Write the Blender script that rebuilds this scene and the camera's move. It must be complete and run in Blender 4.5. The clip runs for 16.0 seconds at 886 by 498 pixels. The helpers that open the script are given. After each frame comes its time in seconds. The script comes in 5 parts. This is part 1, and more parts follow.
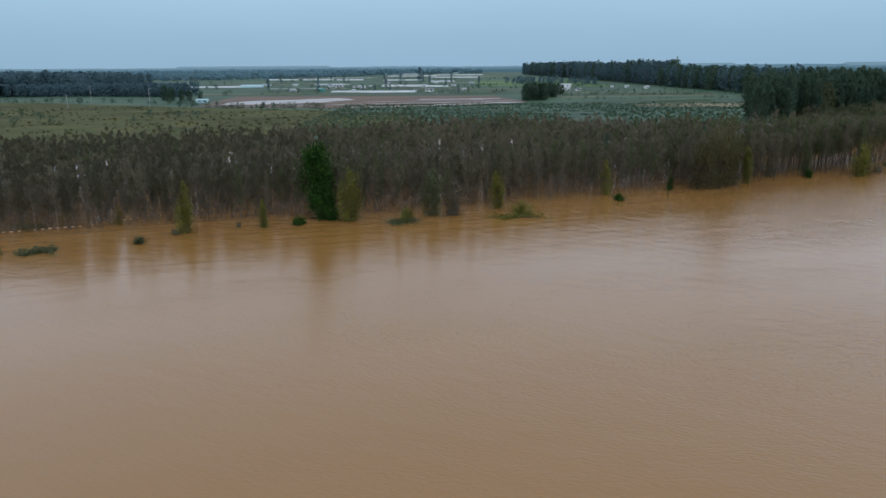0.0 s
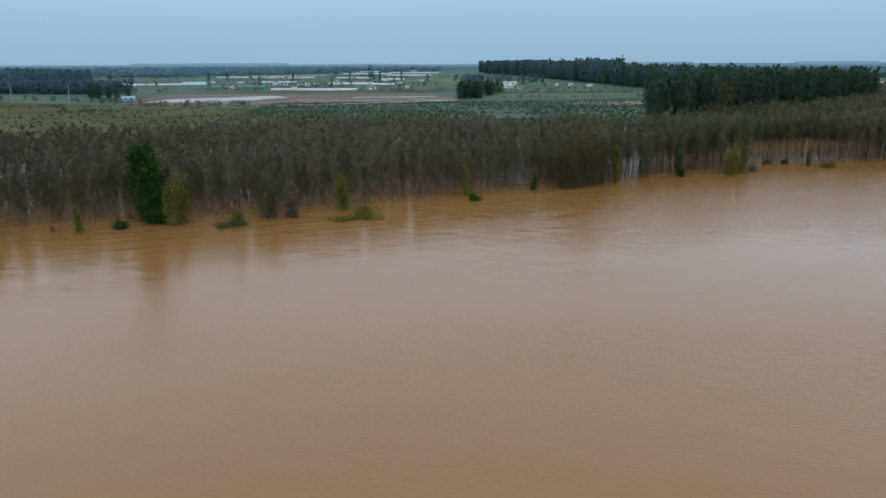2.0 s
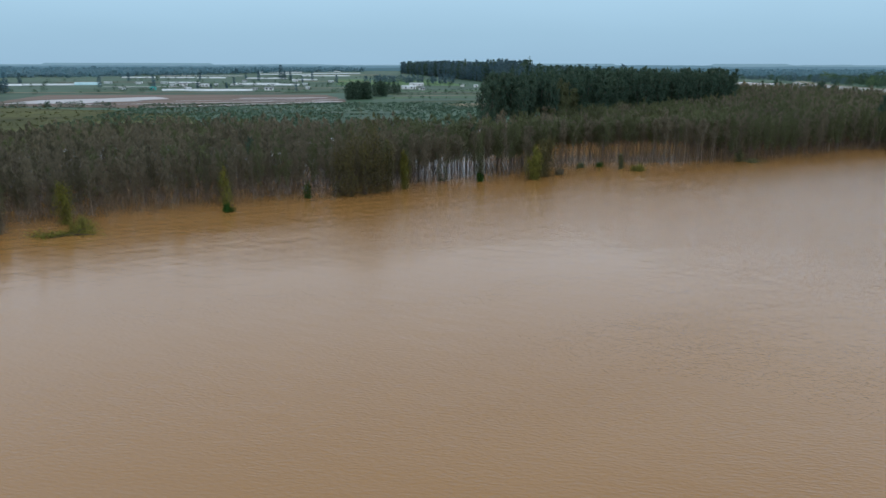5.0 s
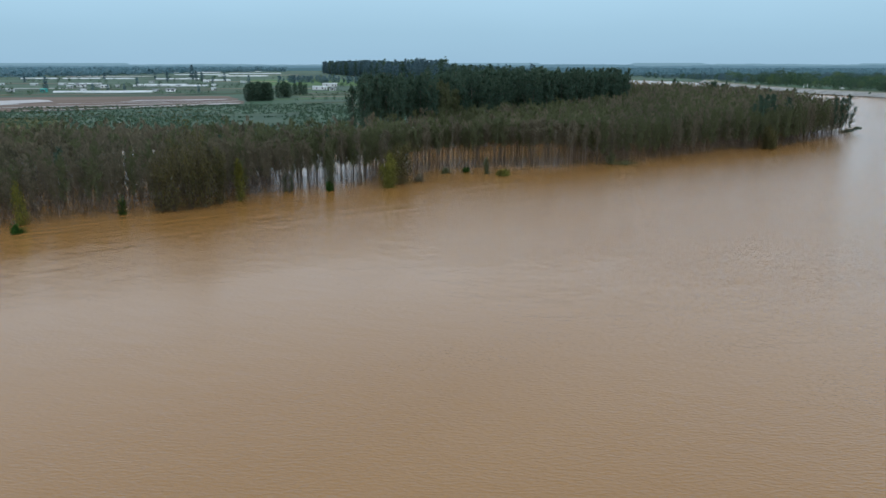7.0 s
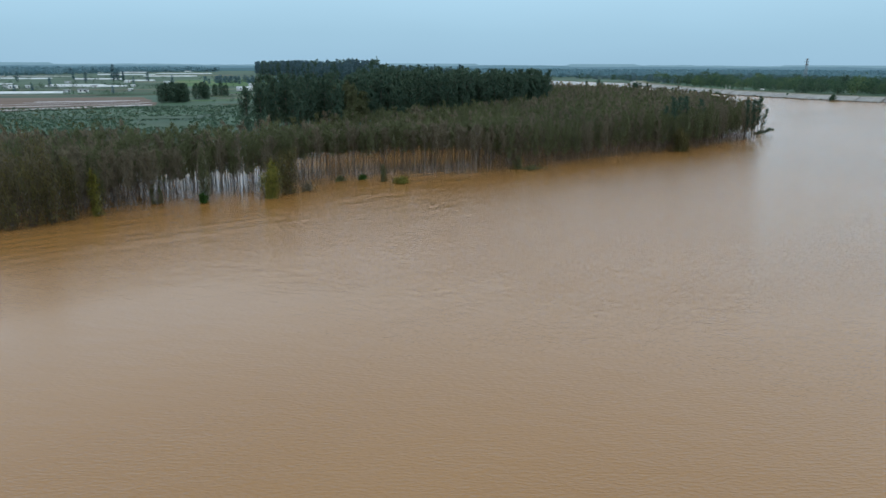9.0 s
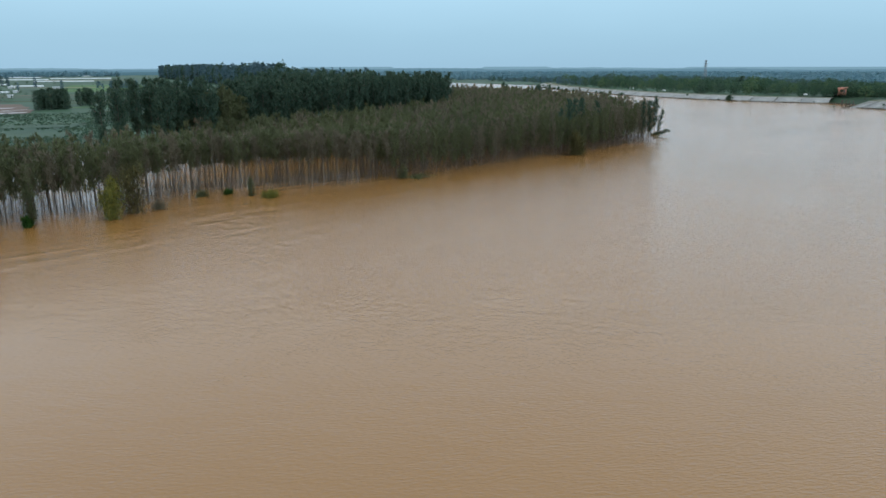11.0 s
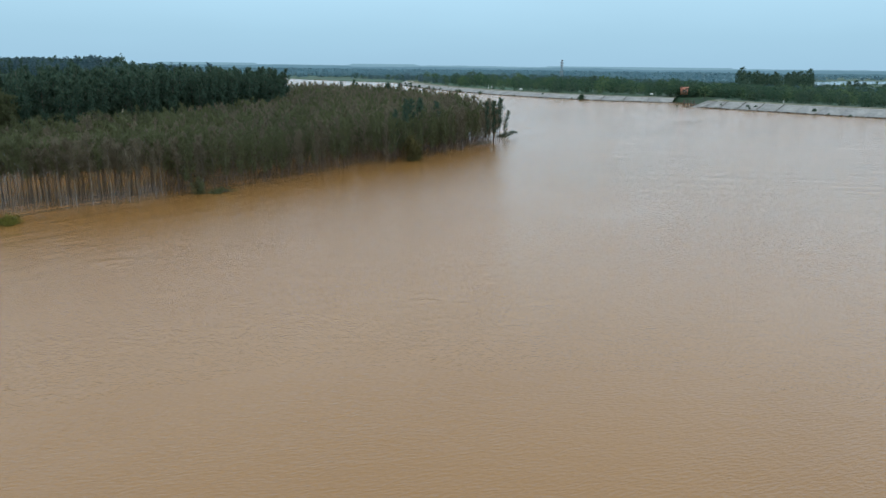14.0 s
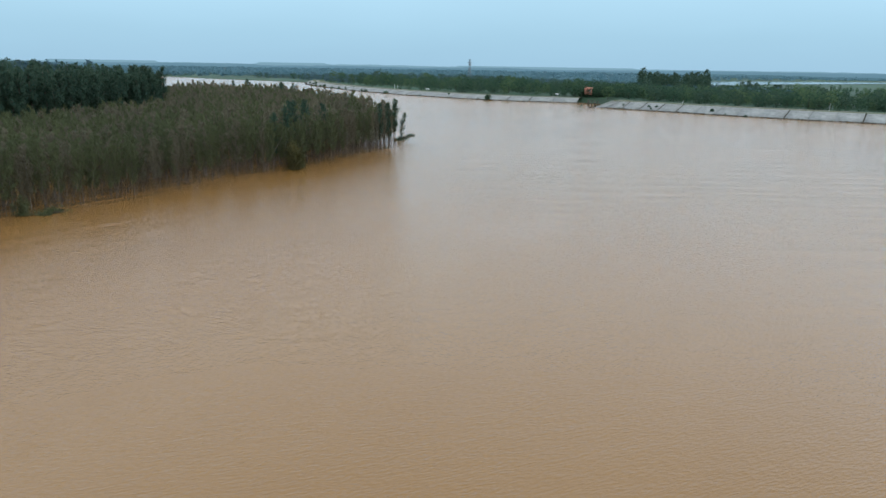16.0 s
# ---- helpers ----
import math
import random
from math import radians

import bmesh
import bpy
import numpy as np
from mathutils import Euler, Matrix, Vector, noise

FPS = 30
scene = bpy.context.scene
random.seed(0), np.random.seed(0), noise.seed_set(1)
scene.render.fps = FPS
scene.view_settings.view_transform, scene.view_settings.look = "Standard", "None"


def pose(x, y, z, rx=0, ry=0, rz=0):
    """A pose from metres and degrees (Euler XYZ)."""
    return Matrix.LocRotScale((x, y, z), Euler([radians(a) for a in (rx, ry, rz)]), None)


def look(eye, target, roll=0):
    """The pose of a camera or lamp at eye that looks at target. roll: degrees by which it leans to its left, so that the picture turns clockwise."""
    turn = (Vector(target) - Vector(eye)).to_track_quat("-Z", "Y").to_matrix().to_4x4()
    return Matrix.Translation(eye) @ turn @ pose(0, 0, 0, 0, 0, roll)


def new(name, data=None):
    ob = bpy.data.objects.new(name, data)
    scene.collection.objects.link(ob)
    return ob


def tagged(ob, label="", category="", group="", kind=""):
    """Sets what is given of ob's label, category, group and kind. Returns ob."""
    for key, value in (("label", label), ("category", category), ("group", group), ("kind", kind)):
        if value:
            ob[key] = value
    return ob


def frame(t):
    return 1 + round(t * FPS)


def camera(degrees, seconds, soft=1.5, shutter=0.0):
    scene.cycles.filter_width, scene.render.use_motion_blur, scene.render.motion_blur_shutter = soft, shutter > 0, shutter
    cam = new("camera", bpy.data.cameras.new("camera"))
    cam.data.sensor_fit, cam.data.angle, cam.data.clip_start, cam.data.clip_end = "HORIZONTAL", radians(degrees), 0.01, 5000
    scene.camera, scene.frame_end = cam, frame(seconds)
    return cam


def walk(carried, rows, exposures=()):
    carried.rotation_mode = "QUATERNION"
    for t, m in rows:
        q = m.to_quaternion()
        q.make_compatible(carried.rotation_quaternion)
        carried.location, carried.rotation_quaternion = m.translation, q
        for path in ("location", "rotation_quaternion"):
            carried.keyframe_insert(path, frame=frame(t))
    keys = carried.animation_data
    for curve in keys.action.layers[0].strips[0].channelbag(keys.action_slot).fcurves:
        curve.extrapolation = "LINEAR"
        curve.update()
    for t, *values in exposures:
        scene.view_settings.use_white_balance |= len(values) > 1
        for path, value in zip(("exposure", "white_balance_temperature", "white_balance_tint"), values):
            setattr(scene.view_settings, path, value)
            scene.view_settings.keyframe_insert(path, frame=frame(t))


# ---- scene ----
cam = camera(64.4, 16.0)
PATH = [
    (0, (1.593, -0.291, 26.502), (1.606, 1.644, 25.997), -0.4),
    (0.5, (6.952, 0.554, 26.445), (6.981, 2.489, 25.939), -0.4),
    (1, (12.574, 1.445, 26.342), (12.626, 3.379, 25.834), -0.3),
    (1.5, (18.388, 2.356, 26.256), (18.467, 4.288, 25.746), -0.2),
    (2, (24.169, 3.142, 26.173), (24.278, 5.073, 25.662), -0.2),
    (2.5, (29.915, 3.784, 26.07), (30.055, 5.713, 25.559), -0.2),
    (3, (35.999, 4.542, 25.95), (36.176, 6.467, 25.437), -0.1),
    (3.5, (42.064, 5.408, 25.837), (42.282, 7.329, 25.325), -0.0),
    (4, (47.493, 6.391, 25.794), (47.739, 8.308, 25.282), -0.0),
    (4.2, (49.618, 6.916, 25.801), (49.863, 8.835, 25.29), 0.1),
    (6.3, (71.359, 13.777, 26.176), (71.767, 15.667, 25.667), -0.1),
    (6.5, (73.271, 14.455, 26.188), (73.694, 16.342, 25.678), -0.1),
    (7, (77.647, 16.181, 26.227), (78.115, 18.058, 25.717), 0.0),
    (7.5, (81.46, 17.902, 26.22), (81.962, 19.769, 25.711), 0.1),
    (8, (84.848, 19.676, 26.212), (85.395, 21.531, 25.704), 0.1),
    (8.5, (87.896, 21.512, 26.213), (88.484, 23.355, 25.705), 0.2),
    (9, (90.809, 23.453, 26.211), (91.431, 25.284, 25.703), 0.2),
    (11.3, (105.941, 33.262, 25.893), (106.801, 34.997, 25.392), 0.2),
    (11.5, (107.265, 34.133, 25.885), (108.147, 35.857, 25.383), 0.4),
    (12, (110.581, 36.34, 25.86), (111.507, 38.04, 25.36), 0.2),
    (12.5, (114.086, 38.532, 25.847), (115.072, 40.198, 25.344), 0.5),
    (13, (117.682, 40.63, 25.83), (118.716, 42.267, 25.327), 0.5),
    (13.5, (121.353, 42.689, 25.816), (122.43, 44.297, 25.313), 0.4),
    (14, (125.106, 44.75, 25.816), (126.234, 46.322, 25.311), 0.6),
    (14.5, (128.915, 46.849, 25.831), (130.093, 48.384, 25.326), 0.6),
    (15, (132.701, 49.04, 25.855), (133.925, 50.539, 25.351), 0.8),
    (15.5, (136.501, 51.28, 25.88), (137.767, 52.744, 25.376), 0.8),
    (16, (140.341, 53.537, 25.903), (141.652, 54.96, 25.399), 0.9),
]
EXPOSURES = [(0.0, -0.27, 6100, 12.5), (3.5, -0.16, 6100, 11.5), (7.0, -0.08, 6120, 9), (9.0, -0.04, 6120, 7.8), (12.5, 0.05, 6130, 6.8), (16.0, 0.10, 6130, 6.6)]
walk(cam, [(t, look(eye, target, roll)) for t, eye, target, roll in PATH], EXPOSURES)

# ---- sky and light ----
world = bpy.data.worlds.new("world")
scene.world = world
world.use_nodes = True
wn, wl = world.node_tree.nodes, world.node_tree.links
wn.clear()
w_out, w_bg = wn.new("ShaderNodeOutputWorld"), wn.new("ShaderNodeBackground")
w_sky = wn.new("ShaderNodeTexSky")
w_sky.sky_type, w_sky.sun_disc = "NISHITA", False
w_sky.sun_elevation, w_sky.sun_rotation = radians(48), radians(200)
w_sky.air_density, w_sky.dust_density, w_sky.ozone_density = 1.0, 4.0, 2.0
w_tc, w_sep, w_ramp = wn.new("ShaderNodeTexCoord"), wn.new("ShaderNodeSeparateXYZ"), wn.new("ShaderNodeValToRGB")
w_map, w_cloud = wn.new("ShaderNodeMapping"), wn.new("ShaderNodeTexNoise")
w_map.inputs["Scale"].default_value = (1.2, 1.2, 5.0)
w_cloud.inputs["Scale"].default_value, w_cloud.inputs["Detail"].default_value = 1.6, 4.0
w_ramp.color_ramp.elements[0].position, w_ramp.color_ramp.elements[0].color = 0.0, (0.385, 0.58, 0.725, 1)
w_ramp.color_ramp.elements[1].position, w_ramp.color_ramp.elements[1].color = 1.0, (0.84, 0.93, 1.00, 1)
# Jump in brightness above the visible sky is added to lighten water reflections.
for at, colour in ((0.04, (0.412, 0.624, 0.765, 1)), (0.09, (0.478, 0.708, 0.855, 1)), (0.125, (1.06, 1.24, 1.44, 1)), (0.35, (0.98, 1.09, 1.20, 1))):
    e = w_ramp.color_ramp.elements.new(at)
    e.color = colour
w_gain, w_mix, w_cl = wn.new("ShaderNodeMix"), wn.new("ShaderNodeMix"), wn.new("ShaderNodeMapRange")
w_gain.data_type = w_mix.data_type = "RGBA"
w_gain.blend_type = "MULTIPLY"
w_cl.inputs["To Min"].default_value, w_cl.inputs["To Max"].default_value = 0.92, 1.08
w_scale = wn.new("ShaderNodeVectorMath")
w_scale.operation = "SCALE"
w_scale.inputs["Scale"].default_value = 0.10
w_mix.inputs["Factor"].default_value = 0.95
w_gain.inputs["Factor"].default_value = 1.0
wl.new(w_tc.outputs["Generated"], w_sep.inputs[0])
wl.new(w_sep.outputs["Z"], w_ramp.inputs[0])
wl.new(w_tc.outputs["Generated"], w_map.inputs[0])
wl.new(w_map.outputs[0], w_cloud.inputs["Vector"])
wl.new(w_cloud.outputs["Fac"], w_cl.inputs[0])
wl.new(w_ramp.outputs[0], w_gain.inputs[6])
wl.new(w_cl.outputs[0], w_gain.inputs[7])
wl.new(w_sky.outputs[0], w_scale.inputs[0])
wl.new(w_scale.outputs[0], w_mix.inputs[6])
wl.new(w_gain.outputs[2], w_mix.inputs[7])
wl.new(w_mix.outputs[2], w_bg.inputs[0])
wl.new(w_bg.outputs[0], w_out.inputs[0])

sun_data = bpy.data.lights.new("sun", "SUN")
sun_data.energy, sun_data.angle, sun_data.color = 0.6, radians(30), (1.0, 0.96, 0.9)
sun = new("sun", sun_data)
sun.matrix_world = look((60, -120, 180), (0, 0, 0))


# ---- materials ----
def mat(name, colours, scale=1.0, rough=0.9, bump=0.0, bump_scale=None, island=0.0, stretch=(1, 1, 1), spec=0.3, big=0.0, big_scale=0.03, thin=0.0):
    """A node material: a ramp of colours over noise in object space, with an island random, a slow stain and a fine relief."""
    m = bpy.data.materials.new(name)
    m.use_nodes = True
    n, l = m.node_tree.nodes, m.node_tree.links
    b = n["Principled BSDF"]
    tc, mp, nz, ramp = n.new("ShaderNodeTexCoord"), n.new("ShaderNodeMapping"), n.new("ShaderNodeTexNoise"), n.new("ShaderNodeValToRGB")
    mp.inputs["Scale"].default_value = stretch
    nz.inputs["Scale"].default_value, nz.inputs["Detail"].default_value = scale, 6.0
    l.new(tc.outputs["Object"], mp.inputs[0])
    l.new(mp.outputs[0], nz.inputs["Vector"])
    els = ramp.color_ramp.elements
    for i, c in enumerate(colours):
        at = 0.28 + 0.44 * i / max(1, len(colours) - 1)
        e = els[0] if i == 0 else els[len(els) - 1] if i == len(colours) - 1 else els.new(at)
        e.position, e.color = at, (*c, 1)
    value = nz.outputs["Fac"]
    if island:
        geo, mx = n.new("ShaderNodeNewGeometry"), n.new("ShaderNodeMix")
        mx.inputs[0].default_value = island
        l.new(value, mx.inputs[2])
        l.new(geo.outputs["Random Per Island"], mx.inputs[3])
        value = mx.outputs[0]
    l.new(value, ramp.inputs[0])
    colour = ramp.outputs[0]
    if big:
        slow, rng, mul = n.new("ShaderNodeTexNoise"), n.new("ShaderNodeMapRange"), n.new("ShaderNodeMix")
        slow.inputs["Scale"].default_value, slow.inputs["Detail"].default_value = big_scale, 5.0
        l.new(mp.outputs[0], slow.inputs["Vector"])
        rng.inputs[1].default_value, rng.inputs[2].default_value = 0.3, 0.7
        rng.inputs["To Min"].default_value, rng.inputs["To Max"].default_value = 1 - big, 1 + big
        l.new(slow.outputs["Fac"], rng.inputs[0])
        mul.data_type, mul.blend_type = "RGBA", "MULTIPLY"
        mul.inputs[0].default_value = 1.0
        l.new(colour, mul.inputs[6])
        l.new(rng.outputs[0], mul.inputs[7])
        colour = mul.outputs[2]
    l.new(colour, b.inputs["Base Color"])
    b.inputs["Roughness"].default_value = rough
    b.inputs["Specular IOR Level"].default_value = spec
    if thin:
        tr, ms = n.new("ShaderNodeBsdfTranslucent"), n.new("ShaderNodeMixShader")
        ms.inputs[0].default_value = thin
        l.new(colour, tr.inputs[0])
        l.new(b.outputs[0], ms.inputs[1])
        l.new(tr.outputs[0], ms.inputs[2])
        l.new(ms.outputs[0], n["Material Output"].inputs[0])
    if bump:
        fine, bp = n.new("ShaderNodeTexNoise"), n.new("ShaderNodeBump")
        fine.inputs["Scale"].default_value, fine.inputs["Detail"].default_value = bump_scale or scale * 4, 4.0
        l.new(mp.outputs[0], fine.inputs["Vector"])
        l.new(fine.outputs["Fac"], bp.inputs["Height"])
        bp.inputs["Strength"].default_value = bump
        l.new(bp.outputs[0], b.inputs["Normal"])
    return m


def water_material():
    """Silty flood water: brown body, glossy skin, wind ripples and slow streaks along the flow."""
    m = bpy.data.materials.new("muddy_water")
    m.use_nodes = True
    n, l = m.node_tree.nodes, m.node_tree.links
    b = n["Principled BSDF"]
    tc = n.new("ShaderNodeTexCoord")

    def noise_at(scale, sx, sy, detail=4.0, turn=22.0):
        """Noise drawn out along the direction that lies turn degrees from x."""
        mp, st, nz = n.new("ShaderNodeMapping"), n.new("ShaderNodeMapping"), n.new("ShaderNodeTexNoise")
        mp.inputs["Rotation"].default_value = (0, 0, radians(-turn))
        st.inputs["Scale"].default_value = (sx, sy, 1)
        nz.inputs["Scale"].default_value, nz.inputs["Detail"].default_value = scale, detail
        l.new(tc.outputs["Object"], mp.inputs[0])
        l.new(mp.outputs[0], st.inputs[0])
        l.new(st.outputs[0], nz.inputs["Vector"])
        return nz.outputs["Fac"]

    def math_node(kind, a, b):
        k = n.new("ShaderNodeMath")
        k.operation = kind
        for i, v in enumerate((a, b)):
            if isinstance(v, (int, float)):
                k.inputs[i].default_value = v
            else:
                l.new(v, k.inputs[i])
        return k.outputs[0]

    def ranged(value, lo, hi, to_lo, to_hi):
        k = n.new("ShaderNodeMapRange")
        k.inputs[1].default_value, k.inputs[2].default_value = lo, hi
        k.inputs["To Min"].default_value, k.inputs["To Max"].default_value = to_lo, to_hi
        l.new(value, k.inputs[0])
        return k.outputs[0]

    # silt clouds drawn out along the flow
    ramp = n.new("ShaderNodeValToRGB")
    els = ramp.color_ramp.elements
    els[0].position, els[0].color = 0.30, (0.252, 0.125, 0.032, 1)
    els[1].position, els[1].color = 0.72, (0.280, 0.146, 0.044, 1)
    cloud = math_node("ADD", math_node("MULTIPLY", noise_at(0.05, 0.20, 1.0, 6.0, 24.0), 0.6), math_node("MULTIPLY", noise_at(0.011, 0.5, 1.0, 3.0, 10.0), 0.4))
    l.new(cloud, ramp.inputs[0])
    l.new(ramp.outputs[0], b.inputs["Base Color"])
    b.inputs["IOR"].default_value = 1.5
    l.new(ranged(noise_at(0.03, 0.3, 1.0, 3.0), 0.35, 0.65, 0.13, 0.20), b.inputs["Roughness"])
    # fine wind chop in patches, stronger downstream
    sep = n.new("ShaderNodeSeparateXYZ")
    l.new(tc.outputs["Object"], sep.inputs[0])
    reach = ranged(sep.outputs["X"], -40, 200, -0.14, 0.22)
    patch = ranged(math_node("ADD", noise_at(0.022, 0.5, 1.0, 4.0, 15.0), reach), 0.38, 0.64, 0.15, 0.58)
    chop, swell, rip, lap = (n.new("ShaderNodeBump") for i in range(4))
    chop.inputs["Distance"].default_value = 0.13
    l.new(noise_at(4.2, 0.40, 1.0, 3.0, -20.0), chop.inputs["Height"])
    l.new(patch, chop.inputs["Strength"])
    # low swell over the whole river
    swell.inputs["Distance"].default_value, swell.inputs["Strength"].default_value = 0.20, 0.30
    l.new(noise_at(0.42, 0.5, 1.0, 3.0, -30.0), swell.inputs["Height"])
    # long standing waves of the current: off the far bank, and along the flooded shore
    far = ranged(math_node("ADD", sep.outputs["X"], math_node("MULTIPLY", noise_at(0.012, 1.0, 1.0, 2.0), 260.0)), 350, 530, 0.0, 1.0)
    turned = n.new("ShaderNodeMapping")
    turned.inputs["Rotation"].default_value = (0, 0, radians(-24))
    cut = n.new("ShaderNodeSeparateXYZ")
    l.new(tc.outputs["Object"], turned.inputs[0])
    l.new(turned.outputs[0], cut.inputs[0])
    near = math_node("MULTIPLY", ranged(cut.outputs["Y"], 66, 100, 0.0, 0.9), ranged(noise_at(0.05, 0.4, 1.0, 3.0, 24.0), 0.40, 0.56, 0.15, 1.0))
    lap.inputs["Distance"].default_value = 0.42
    l.new(noise_at(0.30, 0.16, 1.0, 4.0, 18.0), lap.inputs["Height"])
    l.new(math_node("MULTIPLY", near, ranged(sep.outputs["X"], 30, 130, 0.35, 1.0)), lap.inputs["Strength"])
    rip.inputs["Distance"].default_value = 1.1
    l.new(noise_at(0.15, 0.15, 1.0, 3.0, -43.0), rip.inputs["Height"])
    l.new(far, rip.inputs["Strength"])
    l.new(lap.outputs[0], rip.inputs["Normal"])
    l.new(rip.outputs[0], swell.inputs["Normal"])
    l.new(swell.outputs[0], chop.inputs["Normal"])
    l.new(chop.outputs[0], b.inputs["Normal"])
    return m


M_WATER = water_material()
M_BARK = mat("pale_poplar_bark", [(0.073, 0.062, 0.050), (0.181, 0.159, 0.133)], 0.6, 0.9, 0.3, 12, spec=0.1, big=0.3, big_scale=0.12)
M_BARK_PALE = mat("bleached_poplar_bark", [(0.165, 0.148, 0.124), (0.289, 0.262, 0.227)], 0.6, 0.9, 0.3, 12, spec=0.1, big=0.2, big_scale=0.15)
M_BARK_DARK = mat("dark_wet_bark", [(0.039, 0.030, 0.022), (0.103, 0.082, 0.060)], 2.0, 0.85, 0.3, 12)
M_LEAF_BROWN = mat("withered_poplar_leaf", [(0.147, 0.132, 0.098), (0.181, 0.163, 0.113), (0.218, 0.197, 0.130)], 0.06, 0.9, island=0.22, spec=0.05, thin=0.5)
M_LEAF_OLIVE = mat("olive_poplar_leaf", [(0.100, 0.117, 0.066), (0.124, 0.142, 0.073), (0.153, 0.170, 0.081)], 0.06, 0.9, island=0.22, spec=0.05, thin=0.5)
M_LEAF_DARK = mat("dark_green_poplar_leaf", [(0.056, 0.101, 0.076), (0.075, 0.122, 0.085), (0.099, 0.144, 0.090)], 0.10, 0.85, island=0.4, spec=0.05, thin=0.5)
M_LEAF_WILLOW = mat("dark_olive_willow_leaf", [(0.079, 0.078, 0.038), (0.114, 0.107, 0.045), (0.164, 0.143, 0.059)], 0.3, 0.9, island=0.5, spec=0.05, thin=0.45)
M_TUFT = mat("coarse_meadow_grass", [(0.057, 0.107, 0.078), (0.074, 0.121, 0.082), (0.098, 0.139, 0.085)], 0.1, 0.95, island=0.5, spec=0.05)
M_LEAF_DEEP = mat("dull_olive_brown_leaf", [(0.078, 0.078, 0.055), (0.106, 0.104, 0.068), (0.142, 0.137, 0.082)], 0.06, 0.9, island=0.35, spec=0.05, thin=0.5)
M_LEAF_LIGHT = mat("pale_willow_leaf", [(0.078, 0.139, 0.075), (0.107, 0.168, 0.085), (0.143, 0.193, 0.092)], 0.03, 0.9, island=0.35, spec=0.05, thin=0.5)
M_LEAF_GREEN = mat("fresh_green_leaf", [(0.015, 0.048, 0.010), (0.028, 0.075, 0.014), (0.051, 0.107, 0.021)], 0.4, 0.9, island=0.6, spec=0.05, thin=0.35)
M_LEAF_YELLOW = mat("yellow_green_leaf", [(0.103, 0.112, 0.027), (0.160, 0.163, 0.035), (0.227, 0.210, 0.045)], 0.4, 0.7, island=0.6, spec=0.1, thin=0.4)
# Far leaf colour lightened and blued: distance haze is painted into it.
M_LEAF_HAZE_TINT = mat("haze_tinted_woodland_leaf", [(0.075, 0.141, 0.169), (0.089, 0.154, 0.178), (0.106, 0.168, 0.183)], 0.02, 0.6, island=0.3, spec=0.2, thin=0.5)
# Paler and bluer again: heavier haze painted in for woods beyond a kilometre.
M_LEAF_HAZE_PALE = mat("pale_haze_tinted_leaf", [(0.130, 0.244, 0.296), (0.153, 0.268, 0.315), (0.179, 0.291, 0.325)], 0.02, 0.6, island=0.3, spec=0.2, thin=0.5)
M_LEAF_BANK = mat("willow_green_leaf", [(0.049, 0.100, 0.067), (0.069, 0.123, 0.075), (0.097, 0.149, 0.084)], 0.03, 0.9, island=0.35, spec=0.05, thin=0.5)
M_GROUND = mat("meadow_ground", [(0.033, 0.080, 0.053), (0.047, 0.092, 0.056), (0.065, 0.106, 0.062)], 0.025, 0.6, 0.4, 0.8, spec=0.06, big=0.35, big_scale=0.009)
M_GRASS = mat("yellow_green_grass", [(0.054, 0.064, 0.029), (0.073, 0.079, 0.030), (0.095, 0.090, 0.038)], 0.08, 0.95, 0.6, 0.9, stretch=(0.8, 1, 1), spec=0.1, big=0.3, big_scale=0.02)
M_CROP = mat("green_crop_field", [(0.032, 0.071, 0.048), (0.045, 0.088, 0.053), (0.067, 0.105, 0.057)], 0.05, 0.6, 0.4, 0.7, stretch=(0.25, 1.6, 1), spec=0.07, big=0.4, big_scale=0.03)
M_LUSH = mat("lush_green_field", [(0.062, 0.128, 0.052), (0.084, 0.156, 0.060), (0.112, 0.182, 0.070)], 0.03, 0.8, 0.4, 0.7, stretch=(0.4, 1.3, 1), spec=0.1, big=0.3, big_scale=0.02)
M_STRAW = mat("straw_field", [(0.172, 0.150, 0.095), (0.241, 0.206, 0.129)], 0.06, 0.95, 0.4, 0.7, stretch=(0.3, 1.5, 1), big=0.2)
M_SOIL = mat("wet_brown_soil", [(0.101, 0.067, 0.048), (0.129, 0.089, 0.065), (0.172, 0.129, 0.099)], 0.05, 0.75, 0.4, 0.6, stretch=(0.2, 1.6, 1), spec=0.2, big=0.25)
M_SHEET = mat("flooded_field_water", [(0.189, 0.150, 0.125), (0.258, 0.215, 0.185)], 0.05, 0.3, 0.02, 0.5, stretch=(0.3, 1.4, 1), spec=0.35)
M_POND = mat("grey_pond_water", [(0.138, 0.129, 0.120), (0.181, 0.172, 0.163)], 0.02, 0.08, 0.015, 0.6, spec=0.5)
M_FILM = mat("white_plastic_film", [(0.475, 0.523, 0.538), (0.554, 0.593, 0.609)], 0.1, 0.35, 0.15, 1.2, spec=0.5, big=0.15, big_scale=0.05)
M_FILM_BLUE = mat("pale_blue_sheet", [(0.327, 0.516, 0.568), (0.430, 0.619, 0.654)], 0.4, 0.4, 0.1, 1.2)
M_TEAL = mat("teal_tarpaulin", [(0.043, 0.310, 0.284), (0.069, 0.396, 0.361)], 0.5, 0.5)
M_CONCRETE = mat("weathered_concrete", [(0.232, 0.237, 0.228), (0.297, 0.301, 0.288), (0.353, 0.353, 0.335)], 0.5, 0.9, 0.2, 3.0, big=0.12, big_scale=0.12)
M_RUBBLE = mat("wet_rubble", [(0.052, 0.047, 0.039), (0.120, 0.107, 0.086)], 1.2, 0.9, 0.6, 4)
